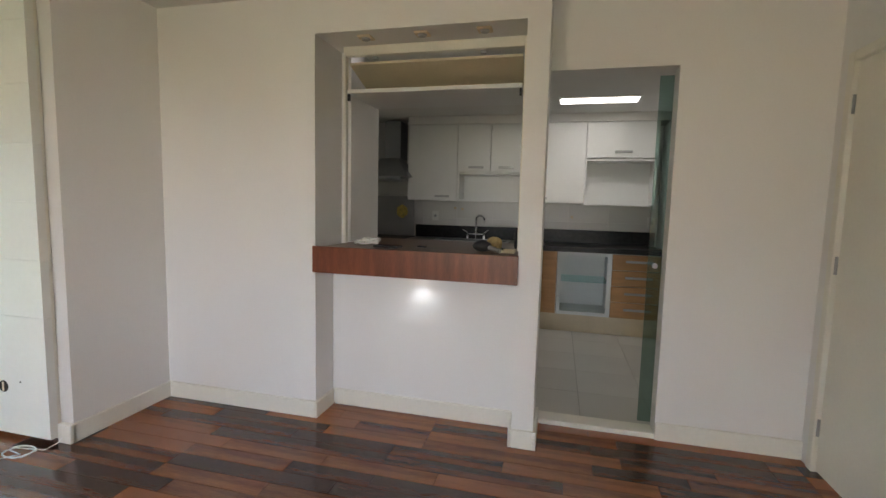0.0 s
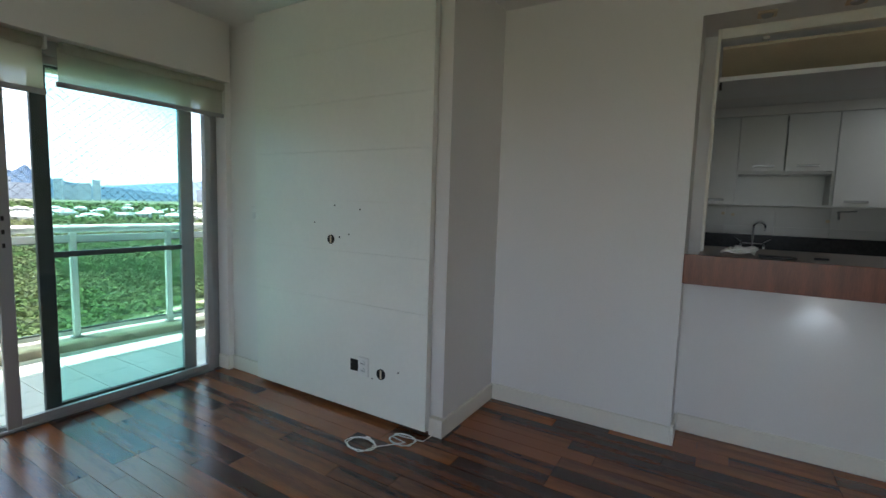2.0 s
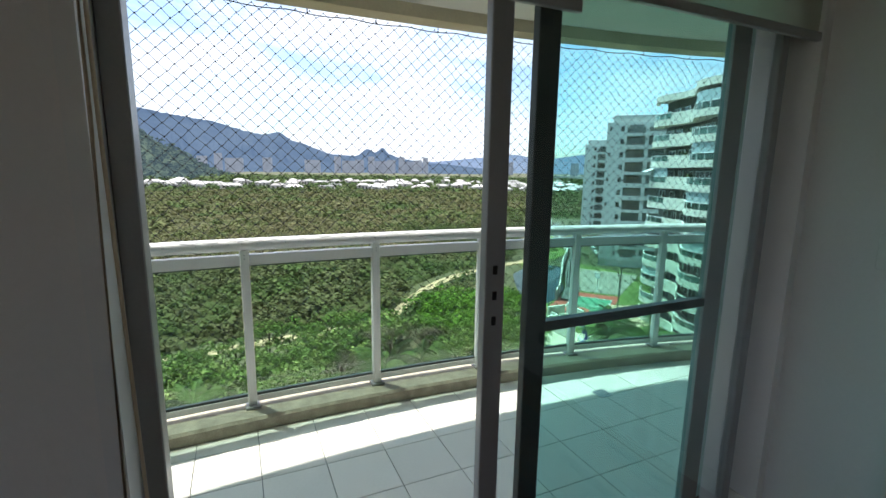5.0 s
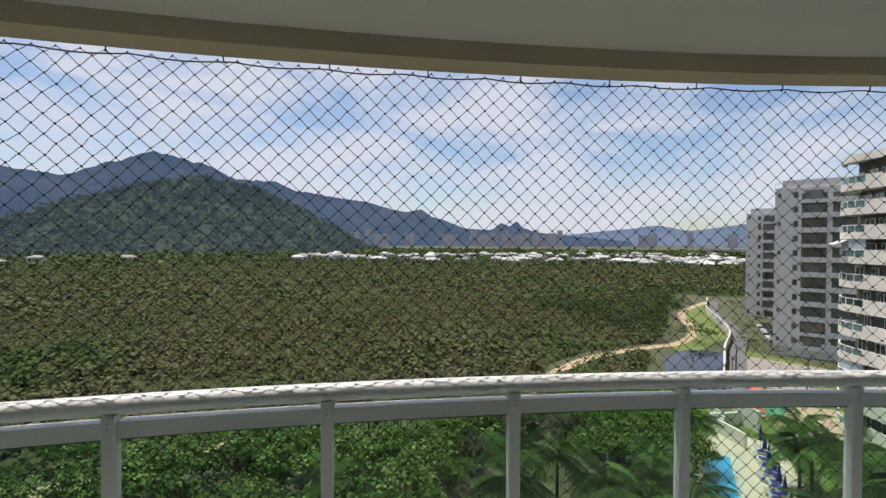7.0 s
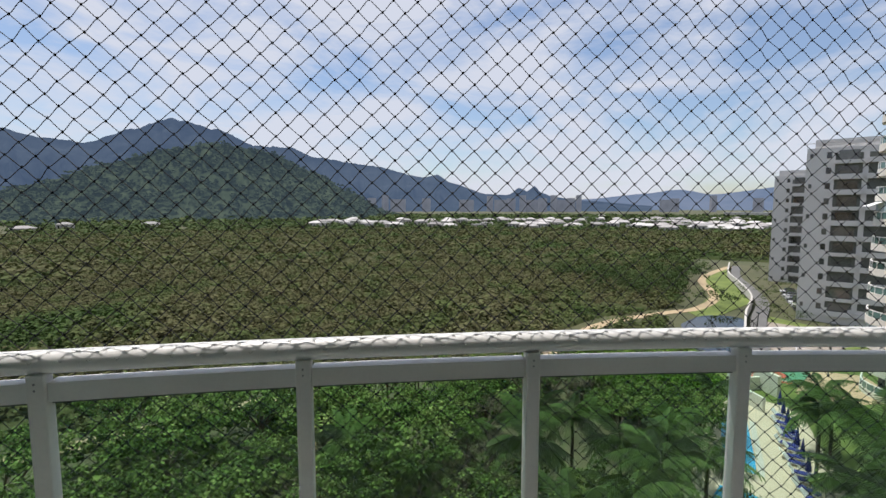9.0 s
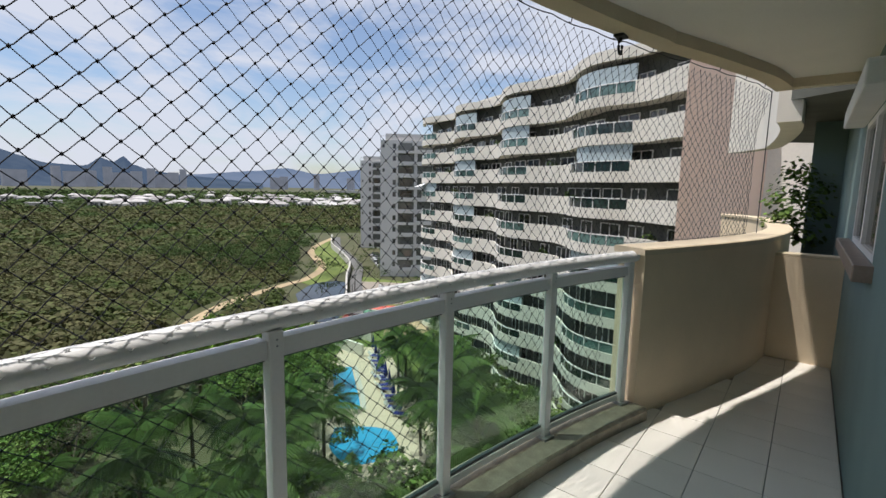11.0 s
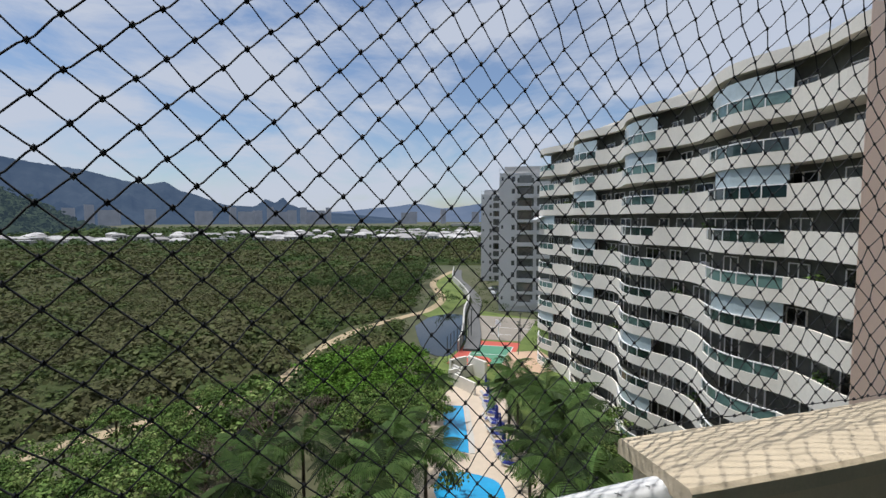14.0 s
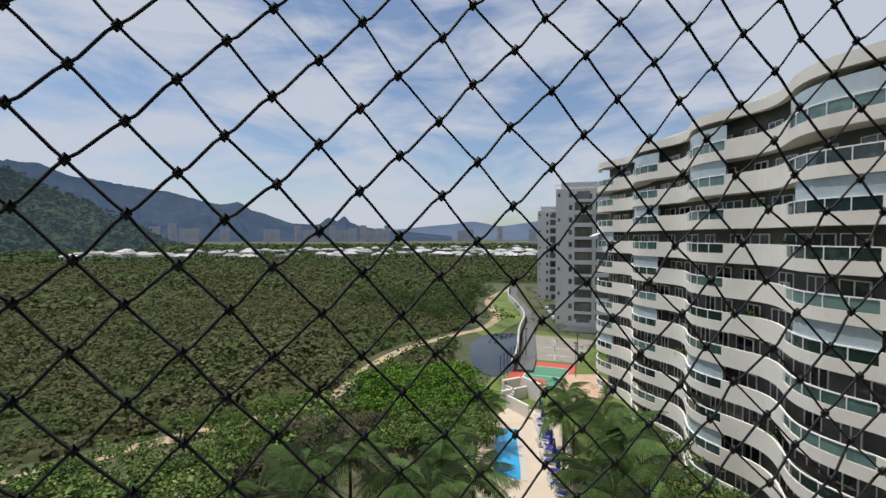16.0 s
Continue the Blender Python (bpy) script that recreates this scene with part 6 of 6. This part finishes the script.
# ---- garden trees and palms ----
def tree(label, h, crown_r, mat, seed, per=55, lobes=16, squash=0.7, twiggy=False):
    t = thing("tree", label, "tree", "garden trees below the balcony")
    rs = np.random.RandomState(seed)
    bm = tube([(0, 0, 0), (0.1, 0.05, h * 0.35), (0.0, 0.15, h * 0.7)], 0.16, 7)
    for k in range(7):
        a = k * 2.4 + seed
        q = tube([(0.05, 0.05, h * 0.35 + 0.04 * k * h / 7), (crown_r * 0.45 * math.cos(a), crown_r * 0.45 * math.sin(a), h * 0.62), (crown_r * 0.8 * math.cos(a), crown_r * 0.8 * math.sin(a), h * 0.8)], 0.07, 5)
        me = bpy.data.meshes.new("limb")
        q.to_mesh(me)
        q.free()
        bm.from_mesh(me)
        bpy.data.meshes.remove(me)
    part("trunk", bm, M_TRUNK, t)
    a, rr = rs.uniform(0, 6.28, lobes), crown_r * np.sqrt(rs.uniform(0.02, 0.9, lobes))
    C = np.stack([rr * np.cos(a), rr * np.sin(a), h * 0.78 + crown_r * squash * rs.uniform(-0.35, 0.45, lobes) * (1.1 - rr / crown_r)], 1)
    R = crown_r * rs.uniform(0.28, 0.48, lobes)
    C, R = clumps(C, R, 5, 0.7, rs, 0.5)
    V, F = leaf_quads(C, R, int(per * 0.5), 0.14 if not twiggy else 0.05, 0.6, rs, up=0.5)
    link("crown", mesh_np("crown", V, F), mat, t)
    return t


kinds = [tree("broad green garden tree", 7.5, 3.6, M_LEAF, 1, 110, 20), tree("bright green flat-topped tree", 7.0, 4.8, M_LEAF2, 2, 90, 30, 0.30),
         tree("dark green rounded tree", 6.5, 3.0, M_LEAF, 3, 110, 16), tree("bare grey-brown twiggy tree", 6.5, 3.2, M_DRY, 4, 120, 14, 0.8, True)]
spots = [(-57.0, 26.0, 1, 0.95), (-55.5, 31.5, 1, 0.9), (-50.0, 31.5, 1, 0.7), (-50.5, 25.5, 1, 0.8), (-52.5, 22.5, 1, 0.75), (-47.0, 13.8, 3, 1.0), (-42.5, 11.5, 3, 0.85), (-44.0, 8.0, 3, 0.9), (-47.5, 18.5, 3, 0.85),
         (-41.0, -0.8, 0, 1.0), (-43.0, 3.2, 2, 1.05), (-33.5, 4.5, 3, 1.05), (-37.0, 7.0, 3, 0.9), (-34.0, -6.0, 3, 0.9), (-48.0, 6.6, 0, 0.8), (-36.0, 1.3, 0, 1.1), (-44.5, 27.5, 2, 0.85), (-41.5, 26.8, 0, 0.75), (-41.8, 23.0, 2, 0.85), (-43.5, 20.5, 0, 0.8), (-46.5, 24.0, 0, 0.75),
         (-59.0, 11.5, 0, 0.62), (-57.5, 7.0, 2, 0.65), (-58.5, 2.5, 0, 0.6), (-61.5, 16.5, 2, 0.55), (-55.0, 14.0, 2, 0.6), (-54.0, -1.0, 2, 0.7),
         (-33.0, -2.0, 2, 1.1), (-42.0, -6.0, 0, 1.0), (-36.0, -9.0, 2, 1.0), (-45.0, -12.0, 0, 1.0), (-39.0, -17.0, 0, 1.1), (-50.0, -5.0, 2, 0.8), (-30.0, 5.0, 2, 1.0), (-28.5, -8.0, 0, 1.1), (-31.0, -16.0, 2, 1.1), (-24.0, 33.5, 0, 0.8),
         (-30.5, 38.0, 2, 0.9), (-36.0, 40.5, 2, 0.8), (-20.0, 30.5, 2, 0.9), (-26.0, -20.0, 0, 1.2), (-36.0, -26.0, 2, 1.2), (-47.0, -24.0, 0, 1.0), (-15.5, 27.5, 2, 0.7), (-30.0, 12.5, 0, 0.8)]
used = set()
random.seed(5)
for x, y, k, s in spots:
    m = pose(x, y, GZ, rz=random.uniform(0, 360)) @ Matrix.Diagonal((s, s, s, 1))
    if k not in used:
        used.add(k)
        kinds[k].matrix_basis = m
    else:
        t = copy_thing(kinds[k], pose(x, y, GZ, rz=random.uniform(0, 360)))
        t.scale = (s, s, s)


def frond_mesh(length, seed):
    """A feathered palm leaf: an arching rib with hanging leaflets on both sides."""
    rs = np.random.RandomState(seed)
    V, F = [], []
    n = 22
    for i in range(n):
        s = (i + 0.5) / n
        c = np.array([length * s * (1 - 0.15 * s), 0, length * (0.50 * s - 0.78 * s * s)])
        w = 0.85 * math.sin(math.pi * min(s * 0.90 + 0.08, 1)) + 0.08
        for side in (-1, 1):
            tip = c + np.array([0.30 * (1 - s) + 0.1, side * w * 0.62, -0.75 * w + rs.uniform(-0.18, 0.18)])
            b = len(V)
            V += [c + (-0.055, 0, 0.01), c + (0.055, 0, 0.01), tip + (0.02, 0, 0), tip - (0.02, 0, 0)]
            F.append((b, b + 1, b + 2, b + 3))
    return mesh_np("frond", V, F)


fronds = [frond_mesh(3.5, s) for s in (1, 2)]
for f in fronds:
    f.materials.append(M_PALM)


def palm(h, seed):
    t = thing("palm_tree", "feathery green palm tree in the garden", "palm", "palms round the pool")
    rs = np.random.RandomState(seed)
    part("trunk", tube([(0, 0, 0), (0.05, 0.02, h * 0.5), (0.0, 0.0, h)], 0.14, 7), M_TRUNK, t)
    for k in range(20):
        f = new("frond", fronds[k % 2])
        f.parent = t
        f.matrix_basis = pose(0, 0, h - 0.05, ry=-rs.uniform(-34, 55), rz=k * 137.5 + rs.uniform(-12, 12)) @ Matrix.Diagonal((*[rs.uniform(0.85, 1.1)] * 3, 1))
    return t


p1 = palm(6.0, 1)
spots = [(-38.1, 10.5, 1.05), (-33.5, 9.0, 1.1), (-38.2, 13.8, 1.0), (-34.3, 15.8, 1.0), (-30.5, 16.5, 1.1), (-35.6, 20.0, 0.95), (-31.5, 20.3, 1.0), (-27.5, 13.0, 1.1), (-38.5, 22.5, 0.9), (-36.0, 32.8, 1.05), (-33.0, 34.5, 1.15), (-30.5, 33.0, 1.1), (-28.0, 31.0, 1.2), (-25.5, 29.0, 1.15),
         (-38.0, 36.0, 1.0), (-24.5, 26.0, 1.1), (-41.5, 38.5, 0.95), (-21.5, 25.5, 1.1), (-28.5, 27.8, 0.95), (-19.0, 22.5, 1.1), (-25.0, 8.5, 1.15), (-32.0, 37.0, 1.0), (-45.5, 31.0, 0.8), (-22.0, 15.0, 1.1), (-33.0, 1.5, 0.9), (-36.5, -3.5, 1.0), (-30.0, -2.5, 0.85), (-39.5, 5.5, 0.8), (-31.0, -9.5, 0.9)]
for i, (x, y, s) in enumerate(spots):
    m = pose(x, y, GZ, rz=random.uniform(0, 360))
    t = p1 if i == 0 else copy_thing(p1, m)
    if i == 0:
        t.matrix_basis = m
    t.scale = (s, s, s)
bush = thing("potted_plant", "leafy potted plant on the neighbouring balcony", "plant")
rs = np.random.RandomState(4)
V, F = leaf_quads(np.array([(-5.05, 8.0, 1.15), (-4.98, 8.1, 1.45), (-5.1, 8.05, 0.85), (-5.22, 8.0, 1.32), (-5.14, 8.02, 1.62), (-5.25, 8.0, 1.02)]), np.array([0.32, 0.25, 0.3, 0.26, 0.22, 0.24]), 130, 0.12, 1.0, rs)
link("leaves", mesh_np("leaves", V, F), M_LEAF, bush)
bm = bmesh.new()
bmesh.ops.create_cone(bm, cap_ends=True, segments=14, radius1=0.14, radius2=0.2, depth=0.6, matrix=Matrix.Translation((-5.05, 8.05, 0.22)))
part("pot", bm, M_CAP, bush)

# ---- small pieces: planks, tiles ----
mid, rest = [], []
for x, y, length in PLANKS:
    (mid if y > -0.75 else rest).append((x, y, length))
for x, y, length in mid[:330]:
    o = new("plank", plank_mesh(length))
    o.parent = floor
    o.location = (x, y, 0)
bm = boxes(*[(x - l / 2 + 0.001, x + l / 2 - 0.001, y - 0.049, y + 0.049, -0.012, 0.0) for x, y, l in rest + mid[330:]])
tagged(part("planks", bm, M_PLANK, floor), kind="stuff")


def tile_mesh(name, w, d, h, mat):
    bm = boxes((-w / 2, w / 2, -d / 2, d / 2, -h, 0), bevel=0.0015)
    me = bpy.data.meshes.new(name)
    bm.to_mesh(me)
    bm.free()
    me.materials.append(mat)
    return me


tm = tile_mesh("floor_tile", 0.447, 0.447, 0.012, M_KFLOOR)
for i in range(8):
    for j in range(6):
        o = new("floor_tile", tm)
        o.parent = ktiles
        o.location = (-2.35 + 0.45 * i, 3.14 + 0.45 * j, 0)
wm = tile_mesh("wall_tile", 0.437, 0.287, 0.01, M_KTILE)
back = bpy.data.objects["wall_kitchen_back"]
for i in range(9):
    for j in range(8):
        o = new("wall_tile", wm)
        o.parent = back
        o.matrix_basis = pose(-2.38 + 0.44 * i, 5.5115, 0.15 + 0.29 * j, 90)
bt = tile_mesh("floor_tile", 0.306, 0.306, 0.012, M_TILE)
bslab = bpy.data.objects["balcony_slab"]
for i in range(7):
    for j in range(33):
        x, y = -4.862 - 0.31 * i, YB0 + 0.1 + 0.31 * j
        edge = rail_x(y) + 0.15 if y < 3.84 else np.interp(y, [p[1] for p in PAR], [p[0] for p in PAR]) + 0.1
        if x + 0.16 > edge and y < 5.8:
            o = new("floor_tile", bt)
            o.parent = bslab
            o.location = (x, y, FB)
